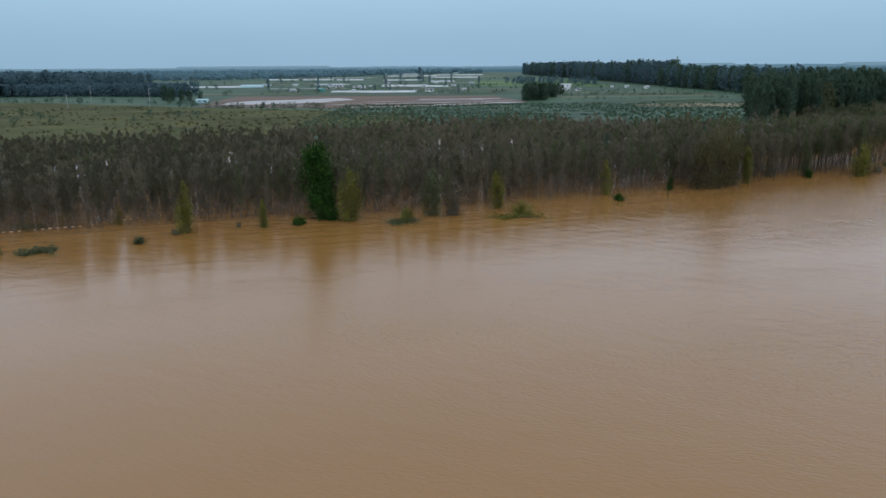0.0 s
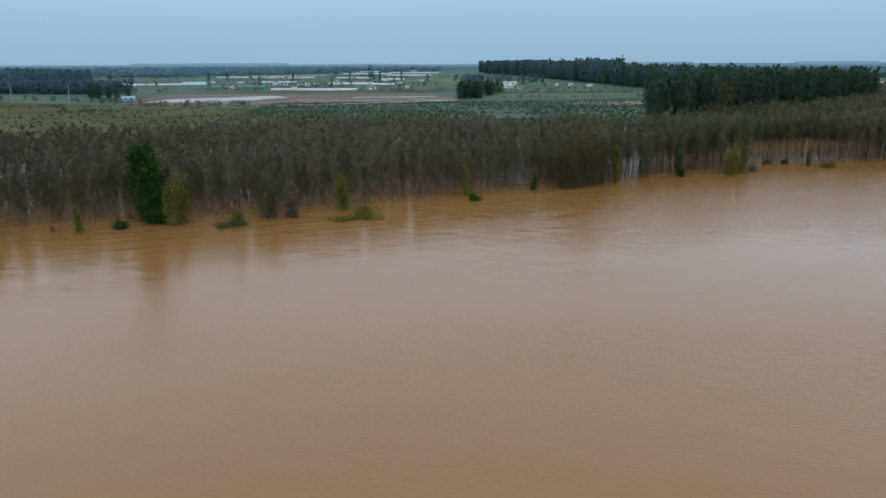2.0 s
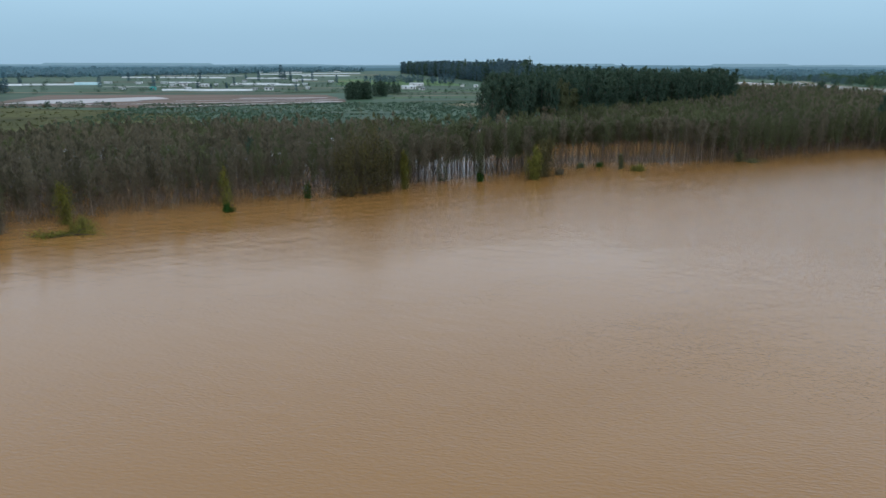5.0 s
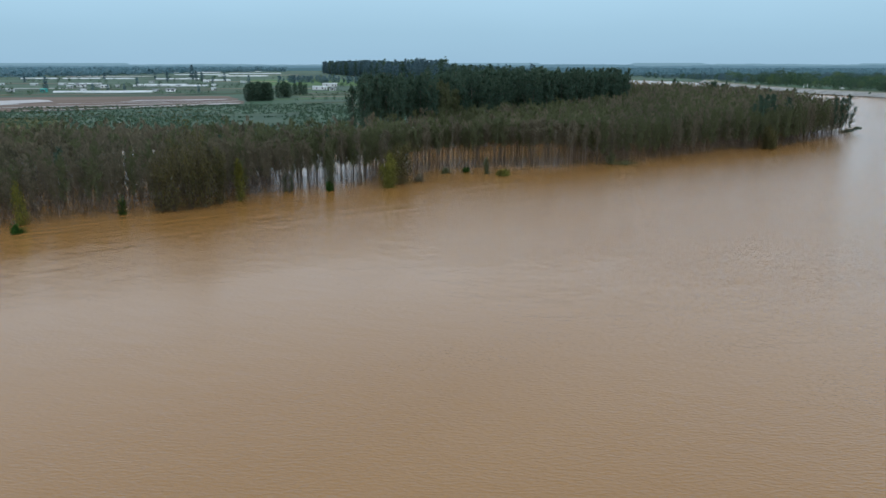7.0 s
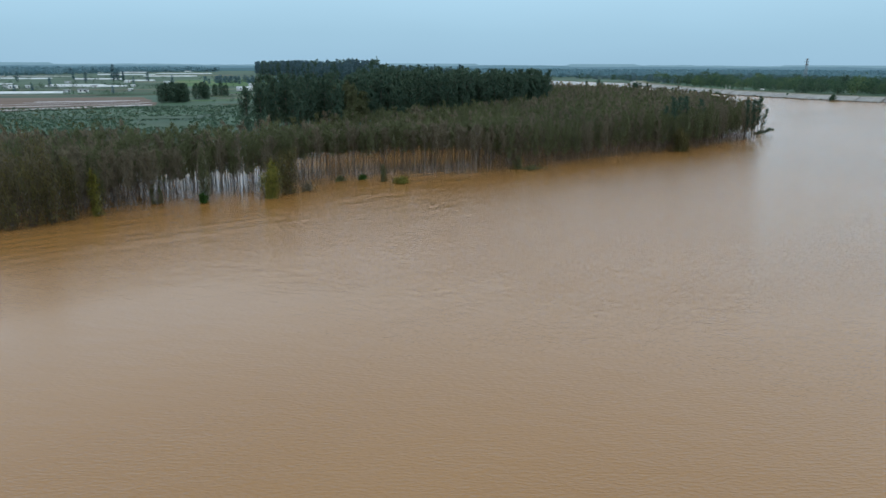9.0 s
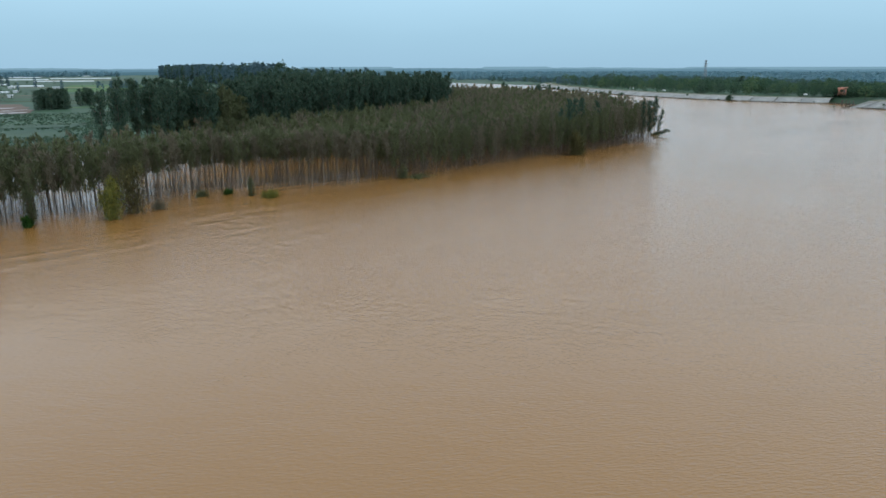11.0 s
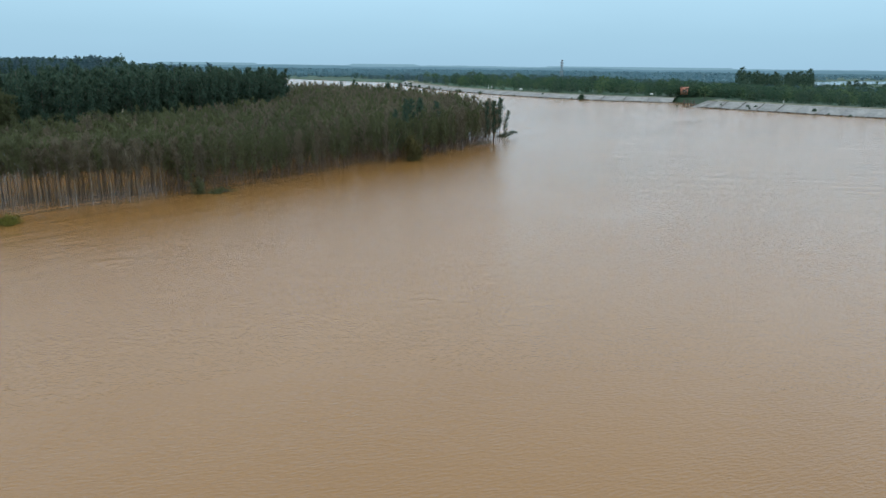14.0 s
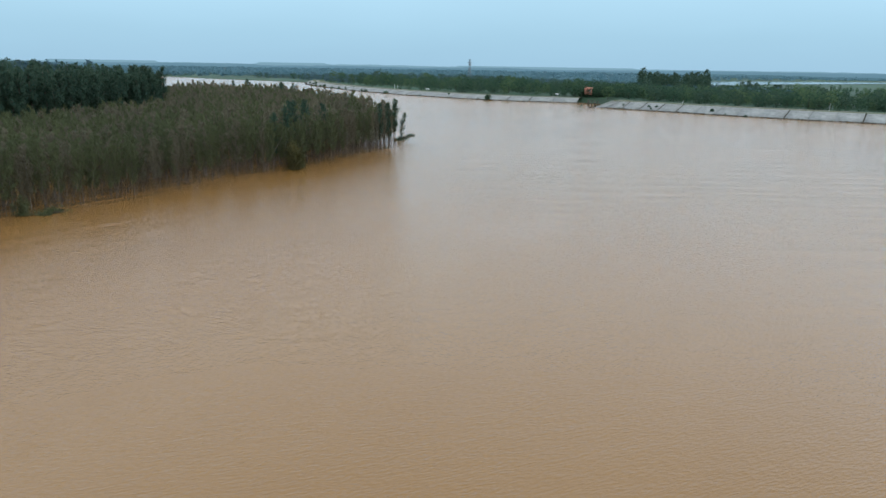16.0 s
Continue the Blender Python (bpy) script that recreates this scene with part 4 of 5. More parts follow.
for x, y, a in fp:
    if rng.uniform() < 0.72:
        part("float", float_mesh, rope).matrix_basis = pose(x + 58, y - 122, 0.10, 0, 0, math.degrees(a))
tagged(rope, "line of pale orange floats strung through the flooded trees", "float line")

# ---- woods further off ----
def clump(rng, h, rad, n, size):
    """A full crown on a short trunk, for a wood seen from far off."""
    a, z = rng.uniform(0, 2 * math.pi, n), rng.uniform(0.06, 1.0, n)
    r = rad * np.sqrt(np.clip(1 - (np.abs(z - 0.45) / 0.56) ** 2.2, 0.02, 1)) * rng.uniform(0.1, 1.0, n) ** 0.4
    C = np.column_stack([r * np.cos(a), r * np.sin(a), z * h]) + rng.normal(0, rad * 0.1, (n, 3))
    D = np.column_stack([np.cos(a), np.sin(a), rng.normal(0.6, 0.6, n)])
    return tube([(0, 0, -0.5), (0, 0, h * 0.5)], [h * 0.018, h * 0.01], 4, False), leaves(C, D, size * 1.5, size, rng, True, np.column_stack([C[:, :2], np.full(n, 1.1 * rad)]) + rng.normal(0, 0.7 * rad, (n, 3)))


FAR = [clump(rng, 10.0, rng.uniform(2.3, 3.2), 90, 1.45) for i in range(8)]
BELT = [clump(rng, 10.0, rng.uniform(1.6, 2.2), 150, 0.84) for i in range(8)]
ROUND = [clump(rng, 10.0, rng.uniform(4.4, 6.2), 140, 1.28) for i in range(8)]
VERY_FAR = [clump(rng, 10.0, rng.uniform(8, 12), 30, 5.0) for i in range(6)]


def wood_area(name, poly, step, h0, h1, leaf, label, ts=FAR, z=None, seed=1, thin=0.0, spread=0.0):
    leaf = leaf if isinstance(leaf, tuple) else (leaf,)
    r = np.random.RandomState(seed)
    xs, ys = [p[0] for p in poly], [p[1] for p in poly]
    u, v = np.meshgrid(np.arange(min(xs), max(xs), step), np.arange(min(ys), max(ys), step))
    u, v = u.ravel() + r.uniform(-0.4, 0.4, u.size) * step, v.ravel() + r.uniform(-0.4, 0.4, v.size) * step
    keep = inside(u, v, poly) & (r.uniform(size=u.size) >= thin)
    u, v = u[keep], v[keep]
    gz = land_height(u, v) if z is None else np.full(len(u), z)
    rows = []
    for x, y, g in zip(u, v, gz):
        h = h0 + (h1 - h0) * np.clip(0.5 + 0.9 * noise.noise((x * 0.02, y * 0.02, seed)), 0, 1) + r.normal(0, 0.05 * h1)
        rows.append((x, y, g, r.uniform(0, 6.28), max(0.2, h / 10.0 + r.normal(0, spread)), r.randint(len(ts)), 1 + int(r.uniform() * len(leaf) * 0.999)))
    V, Q, idx = scatter(ts, rows)
    return tagged(new(name, mesh_of(name, V, Q, [M_BARK_DARK, *leaf], idx)), label, "woodland", kind="stuff")


wood_area("woodland", [(-228, 636), (-300, 660), (-420, 670), (-430, 730), (-330, 730), (-226, 690)], 6.5, 9, 12, M_LEAF_HAZE_TINT, "low dark wood behind the grass field", seed=2)
wood_area("woodland", [(-700, 540), (-420, 640), (-360, 760), (-420, 820), (-760, 760)], 9, 16, 23, M_LEAF_HAZE_TINT, "tall dark wood on the flood plain", seed=3)
wood_area("woodland", [(272, 560), (300, 560), (318, 900), (270, 900)], 8.5, 20, 24, (M_LEAF_HAZE_TINT, M_LEAF_DARK), "tall shelterbelt along the river", BELT, seed=4)
wood_area("woodland", [(270, 905), (318, 905), (304, 1400), (290, 1990), (234, 2000), (262, 1300)], 10.5, 24, 31, (M_LEAF_HAZE_TINT, M_LEAF_HAZE_TINT, M_LEAF_DARK), "long tall shelterbelt along the river", BELT, seed=14)
wood_area("woodland", [(-900, 860), (-430, 820), (-390, 1010), (-520, 1200), (-1000, 1200)], 14, 14, 20, M_LEAF_HAZE_TINT, "distant wood beyond the fields", seed=5)
wood_area("woodland", [(90, 980), (215, 940), (225, 1050), (120, 1080)], 13, 6, 11, M_LEAF_HAZE_TINT, "scattered trees on a green rise", seed=6, thin=0.35)
wood_area("far_woodland", [(-1900, 1400), (-420, 1420), (-250, 1750), (-60, 2250), (180, 2450), (100, 2600), (-700, 2500), (-1700, 1900)], 26, 9, 14, M_LEAF_HAZE_PALE, "hazy wooded flood plain in the distance", VERY_FAR, seed=7, thin=0.25)
wood_area("far_woodland", [(640, 1330), (1150, 1220), (2000, 1500), (2000, 1700), (1200, 2350), (560, 2500), (560, 1700)], 28, 8, 11, M_LEAF_HAZE_PALE, "hazy woods beyond the river bend", VERY_FAR, seed=9, thin=0.05)
wood_area("far_woodland", [(1500, 900), (2400, 760), (2600, 600), (2500, 1000), (2100, 1500)], 44, 5, 9, M_LEAF_HAZE_PALE, "hazy woods beyond the pond", VERY_FAR, seed=10, thin=0.3)
wood_area("far_woodland", [(330, 1150), (420, 1200), (380, 1500), (318, 1800), (300, 1250)], 14, 12, 18, M_LEAF_HAZE_PALE, "woods on the inner bank of the river bend", seed=11)

# ---- trees and buildings of the farmland ----
CONE = [clump(rng, 10.0, 2.6, 900, 0.62) for i in range(4)]
cone_meshes = [(mesh_of("trunk", *w, M_BARK_DARK), mesh_of("crown", *l, M_LEAF_DARK)) for w, l in CONE]
for i, (x, y, h) in enumerate(((67, 533, 11.6), (70, 537, 12.6), (74, 533, 13.2), (78, 537, 12.6), (81, 535, 12.6), (82, 541, 11.8), (75, 543, 12.4), (69, 545, 12), (80, 548, 12.2),
                               (89, 578, 11.4), (93, 582, 12), (96, 579, 11.2), (95, 586, 10.6), (103, 624, 9.4), (108, 630, 10.2), (112, 634, 8.6))):
    tree_thing("field_tree", cone_meshes[i % 4], x, y, 70 * i, h / 10, "dense dark green tree in a clump among fields", "tree", "clump of trees among the fields", 0.8)
far_cone = [(cone_meshes[i][0], mesh_of("crown", *clump(rng, 10.0, 1.9, 260, 0.75)[1], M_LEAF_HAZE_TINT)) for i in range(4)]
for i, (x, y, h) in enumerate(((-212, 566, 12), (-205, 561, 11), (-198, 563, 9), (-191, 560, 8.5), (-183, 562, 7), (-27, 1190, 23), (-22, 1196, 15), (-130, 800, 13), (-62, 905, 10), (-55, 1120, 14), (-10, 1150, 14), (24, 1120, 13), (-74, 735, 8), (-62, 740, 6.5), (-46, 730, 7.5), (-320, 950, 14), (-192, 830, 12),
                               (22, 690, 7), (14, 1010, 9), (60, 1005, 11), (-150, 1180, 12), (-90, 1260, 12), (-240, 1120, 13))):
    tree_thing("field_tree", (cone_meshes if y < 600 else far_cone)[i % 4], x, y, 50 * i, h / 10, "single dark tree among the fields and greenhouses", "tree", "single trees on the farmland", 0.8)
TUFT = [(tube([(0, 0, -0.1), (0, 0, 0.3)], [0.05, 0.02], 3, False), leaves(np.column_stack([rng.normal(0, 0.5, (8, 2)), rng.uniform(0.1, 0.8, 8)]), rng.normal(0, 0.4, (8, 3)) + (0, 0, 1), 1.3, 0.7, rng, True)) for i in range(6)]
rows = []
for i in range(2600):
    x, y = rng.uniform(-330, 60), rng.uniform(205, 480)
    if noise.noise((x * 0.03, y * 0.05, 4.0)) > -0.1 and inside(np.array(x), np.array(y), LEFT_LAND):
        rows.append((x, y, 0.95, rng.uniform(0, 6.28), rng.uniform(0.4, 0.9), rng.randint(6), 1))
for i in range(13000):
    x, y = rng.uniform(-60, 270), rng.uniform(270, 490)
    if noise.noise((x * 0.02, y * 0.05, 6.0)) > -0.45 and inside(np.array(x), np.array(y), LEFT_LAND) and not inside(np.array(x), np.array(y), GROVE):
        rows.append((x, y, 0.95, rng.uniform(0, 6.28), rng.uniform(0.25, 0.8), rng.randint(6), 2))
tV, tQ, tI = scatter(TUFT, rows)
tagged(new("grass_tussocks", mesh_of("grass_tussocks", tV, tQ, [M_GRASS, M_GRASS, M_TUFT], tI)), "coarse grass tussocks over the flood meadow", "grass", kind="stuff")
SCRUB = [clump(rng, 10.0, rng.uniform(4.5, 7.0), 80, 1.6) for i in range(8)]
hedge = [(-150, 470), (-130, 466), (-110, 463), (-95, 458), (-88, 456), (-70, 452)]
rows = [(x + rng.normal(0, 1.2), y + rng.normal(0, 1.2), 0.8, rng.uniform(0, 6), rng.uniform(0.22, 0.4), rng.randint(8), 1) for x, y, a in along(hedge, 2.2) if rng.uniform() < 0.75]
rows += [(rng.uniform(-420, -120), rng.uniform(330, 420), 0.8, rng.uniform(0, 6), rng.uniform(0.15, 0.34), rng.randint(8), 1) for i in range(60)]
rows += [(x + rng.normal(0, 2), y + rng.normal(0, 1.5), 0.8, rng.uniform(0, 6), rng.uniform(0.15, 0.4), rng.randint(8), 1) for x, y, a in along([(-420, 560), (-330, 555), (-230, 540), (-160, 490)], 3.5) if rng.uniform() < 0.6]
rows += [(x + rng.normal(0, 3), y + rng.normal(0, 2), 0.8, rng.uniform(0, 6), rng.uniform(0.1, 0.25), rng.randint(8), 1) for x, y, a in along([(66, 440), (120, 432), (200, 425), (262, 468)], 4) if rng.uniform() < 0.7]
for x0, x1, y0, y1 in ((70, 260, 604, 618), (80, 250, 640, 648), (60, 250, 712, 704), (-20, 120, 688, 676), (-170, 60, 742, 728), (-160, 100, 838, 815), (100, 250, 532, 548), (-200, 40, 990, 975), (-60, 220, 905, 880)):
    for x, y, a in along([(x0, y0), (x1, y1)], 3.0):
        if rng.uniform() < 0.62 and noise.noise((x * 0.03, y * 0.03, 17.0)) > -0.2:
            rows.append((x, y + rng.normal(0, 1.2), 0.8, rng.uniform(0, 6), rng.uniform(0.08, 0.3), rng.randint(8), 1))
for i in range(420):
    x, y = rng.uniform(-40, 265), rng.uniform(280, 480)
    if noise.noise((x * 0.025, y * 0.04, 11.0)) > 0.12 and inside(np.array(x), np.array(y), LEFT_LAND) and not inside(np.array(x), np.array(y), GROVE):
        rows.append((x, y, 0.8, rng.uniform(0, 6), rng.uniform(0.06, 0.2), rng.randint(8), 1))
for i in range(320):
    x, y = rng.uniform(-340, 230), rng.uniform(650, 1500)
    if noise.noise((x * 0.012, y * 0.012, 15.0)) > 0.0 and inside(np.array(x), np.array(y), LEFT_LAND):
        rows.append((x, y, 0.8, rng.uniform(0, 6), rng.uniform(0.15, 0.5), rng.randint(8), 1))
hV, hQ, hI = scatter(SCRUB, rows)
tagged(new("hedge_scrub", mesh_of("hedge_scrub", hV, hQ, [M_BARK_DARK, M_LEAF_DARK], hI)), "dark low scrub and hedges across the fields", "hedge", kind="stuff")


def greenhouse(x, y, length, width, turn, high=2.6, cover=M_FILM):
    """A plastic-film tunnel: arched cover with hoops proud of it, and two end walls."""
    t = empty("greenhouse", x, y, 0.8, turn)
    a = np.linspace(0, math.pi, 9)
    prof = np.column_stack([np.cos(a) * width / 2, np.sin(a) * high])
    n = 9
    V = np.array([(sx * length / 2, p, q) for sx in (-1, 1) for p, q in prof])
    part("cover", mesh_of("cover", V, [(i, i + 1, n + i + 1, n + i) for i in range(n - 1)], cover, smooth=True), t)
    for s in (-1, 1):
        E = np.array([(s * length / 2 * 0.998, p, q) for p, q in prof] + [(s * length / 2 * 0.998, 0, 0)])
        end = part("end_wall", mesh_of("end_wall", E, [(i, i + 1, 9, 9) for i in range(8)], cover), t)
        part("door", mesh_of("door", *box(s * length / 2 * 1.0005 - 0.03, -0.6, 0, s * length / 2 * 1.0005 + 0.03, 0.6, high * 0.85), M_STEEL), end)
    for s in np.linspace(-0.5, 0.5, 5):
        part("hoop", mesh_of("hoop", *tube([(s * length, p * 1.01, q * 1.01) for p, q in prof], [0.06] * 9, 4, False), M_STEEL), t)
    return tagged(t, "long low greenhouse tunnel covered in white plastic film", "greenhouse", "greenhouses on the farmland")


for x, y, L, W, a in ((-62, 722, 86, 7, -8), (-26, 905, 84, 7, -10), (-40, 942, 60, 6, -10), (-275, 925, 88, 6, 8), (-330, 905, 60, 6, 6), (-295, 1395, 60, 8, -5), (-225, 1380, 60, 8, -5), (-160, 1350, 50, 8, -5),
                      (-60, 1300, 70, 8, -6), (40, 1560, 100, 9, -4), (-60, 1800, 120, 10, -3), (60, 1950, 130, 10, -3), (-120, 2200, 160, 12, -3), (-10, 2480, 180, 12, -3), (-140, 1010, 40, 7, -8), (10, 1180, 40, 7, -8)):
    greenhouse(x, y, L, W, a, 1.8)
greenhouse(-236, 930, 28, 10, 8, 3.4, M_FILM_BLUE)


def shed(name, x, y, z, lx, ly, h, roof, turn, wall, top, label, category="shed", openings=2):
    """A gabled building: four walls, a roof with eaves, door and windows."""
    t = empty(name, x, y, z, turn)
    body = join([box(-lx / 2, -ly / 2, -1.4, lx / 2, -ly / 2 + 0.25, h), box(-lx / 2, ly / 2 - 0.25, -1.4, lx / 2, ly / 2, h), box(-lx / 2, -ly / 2 + 0.25, -1.4, -lx / 2 + 0.25, ly / 2 - 0.25, h), box(lx / 2 - 0.25, -ly / 2 + 0.25, -1.4, lx / 2, ly / 2 - 0.25, h)])
    part("wall", mesh_of("wall", *body, wall), t)
    e = 0.5
    RV = np.array([(sx * (lx / 2 + e), sy * (ly / 2 + e), zz) for sx in (-1, 1) for sy, zz in ((-1, h - 0.1), (0, h + roof), (1, h - 0.1), (1, h + 0.1), (0, h + roof + 0.2), (-1, h + 0.1))])
    RQ = [(0, 1, 7, 6), (1, 2, 8, 7), (2, 3, 9, 8), (3, 4, 10, 9), (4, 5, 11, 10), (5, 0, 6, 11), (0, 5, 4, 1), (1, 4, 3, 2), (6, 7, 10, 11), (7, 8, 9, 10)]
    part("roof", mesh_of("roof", RV, RQ, top), t)
    for i in range(openings):
        cx = -lx / 2 + lx * (i + 0.7) / (openings + 0.4)
        win = part("window", mesh_of("window", *box(cx - 0.7, -ly / 2 - 0.03, 1.0, cx + 0.7, -ly / 2 + 0.02, 2.2), M_GLASS_DARK), t)
        part("sill", mesh_of("sill", *box(cx - 0.8, -ly / 2 - 0.1, 0.9, cx + 0.8, -ly / 2, 1.0), M_WHITE), win)
        part("lintel", mesh_of("lintel", *box(cx - 0.8, -ly / 2 - 0.06, 2.2, cx + 0.8, -ly / 2, 2.32), M_WHITE), win)
    door = part("door", mesh_of("door", *box(lx / 2 - 1.6, -ly / 2 - 0.04, -0.0, lx / 2 - 0.6, -ly / 2 + 0.02, min(2.05, h - 0.1)), M_STEEL), t)
    part("handle", mesh_of("handle", *box(lx / 2 - 1.5, -ly / 2 - 0.09, 0.98, lx / 2 - 1.38, -ly / 2 - 0.04, 1.04), M_STEEL), door)
    return tagged(t, label, category)


shed("shed", 133, 750, 0.8, 14, 6, 2.4, 1.2, -12, M_WHITE, M_FILM, "long white farm shed with a pale roof")
shed("shed", 143, 722, 0.8, 5, 4, 2.0, 0.9, 20, M_WHITE, M_STEEL, "small white farm shed with grey roof")
shed("shed", 152, 850, 0.8, 16, 6, 2.6, 1.2, -10, M_WHITE, M_FILM, "white farm shed at the foot of the shelterbelt")
shed("shed", -6, 730, 0.8, 8, 5, 2.2, 0.9, -8, M_WHITE, M_STEEL, "pale farm shed beside a greenhouse")
shed("shed", -118, 748, 0.8, 5, 4, 2.4, 0.8, -8, M_TEAL, M_TEAL, "small hut under a teal tarpaulin")
shed("shed", -172, 532, 0.8, 8, 4, 1.9, 0.9, 10, M_FILM_BLUE, M_FILM_BLUE, "low pale blue hut at the edge of the meadow")
shed("shed", -120, 900, 0.8, 9, 5, 2.2, 0.9, -8, M_WHITE, M_STEEL, "white farm shed among greenhouses")
shed("shed", -88, 860, 0.8, 8, 5, 2.2, 0.9, -8, M_WHITE, M_FILM, "white farm shed among greenhouses")
r12 = np.random.RandomState(12)
for i, (x, y, L) in enumerate(((-150, 762, 6), (-20, 736, 5), (-86, 752, 5), (-128, 884, 6), (-98, 881, 7), (-80, 886, 4), (22, 896, 5), (-14, 872, 4), (-190, 980, 8), (-160, 985, 8), (-146, 994, 5), (30, 762, 4), (52, 1040, 7), (-70, 1072, 7), (0, 1085, 7), (-232, 996, 9))):
    shed("hut", x, y, 0.8, L, 3.4 + (i % 3) * 0.4, 1.9, 0.5, r12.uniform(-12, 12), M_FILM, (M_FILM, M_STEEL, M_FILM)[i % 3], "small pale farm hut among the greenhouses", "hut", 0)
for i, (x, y) in enumerate(((214, 806), (229, 781), (203, 828))):
    shed("hut", x, y, 0.8, 4 + i * 2 % 5, 3.6, 2.0, 0.8, 37 * i, M_WHITE, M_FILM, "small white hut at the foot of the shelterbelt", "hut", 1)


def utility_pole(x, y, h):
    t = empty("utility_pole", x, y, 0.5)
    part("pole", mesh_of("pole", *tube([(0, 0, -0.5), (0, 0, h)], [0.2, 0.14], 8), M_CONCRETE, smooth=True), t)
    part("crossarm", mesh_of("crossarm", *box(-0.9, -0.05, h - 0.7, 0.9, 0.05, h - 0.58), M_STEEL), t)
    for s in (-0.8, 0.0, 0.8):
        part("insulator", mesh_of("insulator", *tube([(s, 0, h - 0.58), (s, 0, h - 0.35)], [0.06, 0.04], 6), M_WHITE), t)
    tagged(t, "slim concrete utility pole in the meadow", "utility pole", "poles across the meadow")


utility_pole(-232, 455, 10)
utility_pole(-255, 535, 13)
utility_pole(-190, 480, 13)

# ---- the far bank ----
BANK_A = [(562, 352), (546, 345), (546, 300), (546, 250), (550, 210), (558, 171), (572, 110), (590, 40)]
BANK_B = [(677, 925), (672, 912), (634, 850), (592, 740), (566, 650), (550, 560), (549, 480), (558, 432), (575, 400), (583, 380)]


def revetment(name, line, rise, run, step, label):
    """A sloped concrete facing in slabs, with dark drains between them, a rubble toe and a kerb along the crest."""
    pts = along(line, step)
    t = empty(name, pts[0][0], pts[0][1])
    ox, oy = pts[0][0], pts[0][1]
    r = np.random.RandomState(21)
    side = []
    for i, (x, y, a) in enumerate(pts):
        a0 = pts[max(0, i - 1)][2]
        m = (a + a0) / 2
        side.append((-math.sin(m), math.cos(m)))
    for i in range(len(pts) - 1):
        (x0, y0, _), (x1, y1, _) = pts[i], pts[i + 1]
        (nx0, ny0), (nx1, ny1) = side[i], side[i + 1]
        g = 0.8 / step if r.uniform() < 0.4 else 0.012 / step
        ax, ay, bx, by = x0 + (x1 - x0) * g, y0 + (y1 - y0) * g, x1 - (x1 - x0) * g * 0.2, y1 - (y1 - y0) * g * 0.2
        lift = r.uniform(-0.004, 0.004)
        P = []
        for dz in (-0.35, 0.0):
            for (qx, qy, mx, my) in ((ax, ay, nx0, ny0), (bx, by, nx1, ny1)):
                P.append((qx - mx * 1.0 - ox, qy - my * 1.0 - oy, -0.45 + dz + lift))
                P.append((qx + mx * run - ox, qy + my * run - oy, rise + dz + lift))
        P = np.array(P)
        Q = [(4, 6, 7, 5), (0, 1, 3, 2), (0, 4, 5, 1), (2, 3, 7, 6), (0, 2, 6, 4), (1, 5, 7, 3)]
        part("slab", mesh_of("slab", P, Q, M_CONCRETE), t)
    strip = lambda lo, hi, zlo, zhi: (np.array([(x + nx_ * d - ox, y + ny_ * d - oy, z) for (x, y, a), (nx_, ny_) in zip(pts, side) for d, z in ((lo, zlo), (hi, zhi))]), np.array([(2 * i, 2 * i + 2, 2 * i + 3, 2 * i + 1) for i in range(len(pts) - 1)]))
    part("drain_bed", mesh_of("drain_bed", *strip(-1.5, run + 0.2, -0.95, rise - 0.3), M_RUBBLE), t)
    part("crest_verge", mesh_of("crest_verge", *strip(run - 0.1, run + 3.5, rise - 0.05, rise + 0.25), M_VERGE), t)
    part("crest_road", mesh_of("crest_road", *strip(run + 3.4, run + 7.5, rise + 0.26, rise + 0.28), M_ROAD), t)
    part("back_verge", mesh_of("back_verge", *strip(run + 7.4, run + 24, rise + 0.22, rise - 0.6), M_VERGE), t)
    C = []
    for (x, y, a), (nx_, ny_) in zip(pts, side):
        for k in range(int(step * 9)):
            s, d = r.uniform(0, step), -abs(r.normal(0, 0.7)) - 0.3
            C.append((x + math.cos(a) * s + nx_ * d - ox, y + math.sin(a) * s + ny_ * d - oy, r.uniform(-0.1, 0.45)))
    C = np.array(C)
    part("toe_rubble", mesh_of("toe_rubble", *leaves(C, r.normal(0, 1, C.shape), 0.8, 0.7, r), M_RUBBLE), t, "dark wet stones and drift along the foot")
    return tagged(t, label, "revetment", kind="structure")


revetment("revetment", BANK_A, 4.6, 11.0, 13.0, "grey concrete slab facing of the river bank")
revetment("revetment", BANK_B, 3.6, 9.0, 19.0, "long grey concrete slab facing along the river bend")

# shrubs growing in the slab joints and on the toe
for i, (x, y, h, rad) in enumerate(((549, 448, 4.2, 3.2), (552, 300, 1.6, 1.2), (551, 262, 1.4, 1.5), (556, 238, 1.8, 1.4), (552, 325, 1.3, 1.0), (562, 196, 1.5, 1.1), (556, 500, 2.0, 1.6))):
    shrub("bank_shrub", x, y, h, rad, 200, 0.5, M_LEAF_BANK if i == 0 else M_LEAF_DARK, "green shrub growing in the concrete bank", 7).matrix_world = pose(x, y, 0.4 if i == 0 else 1.6)

r9 = np.random.RandomState(44)
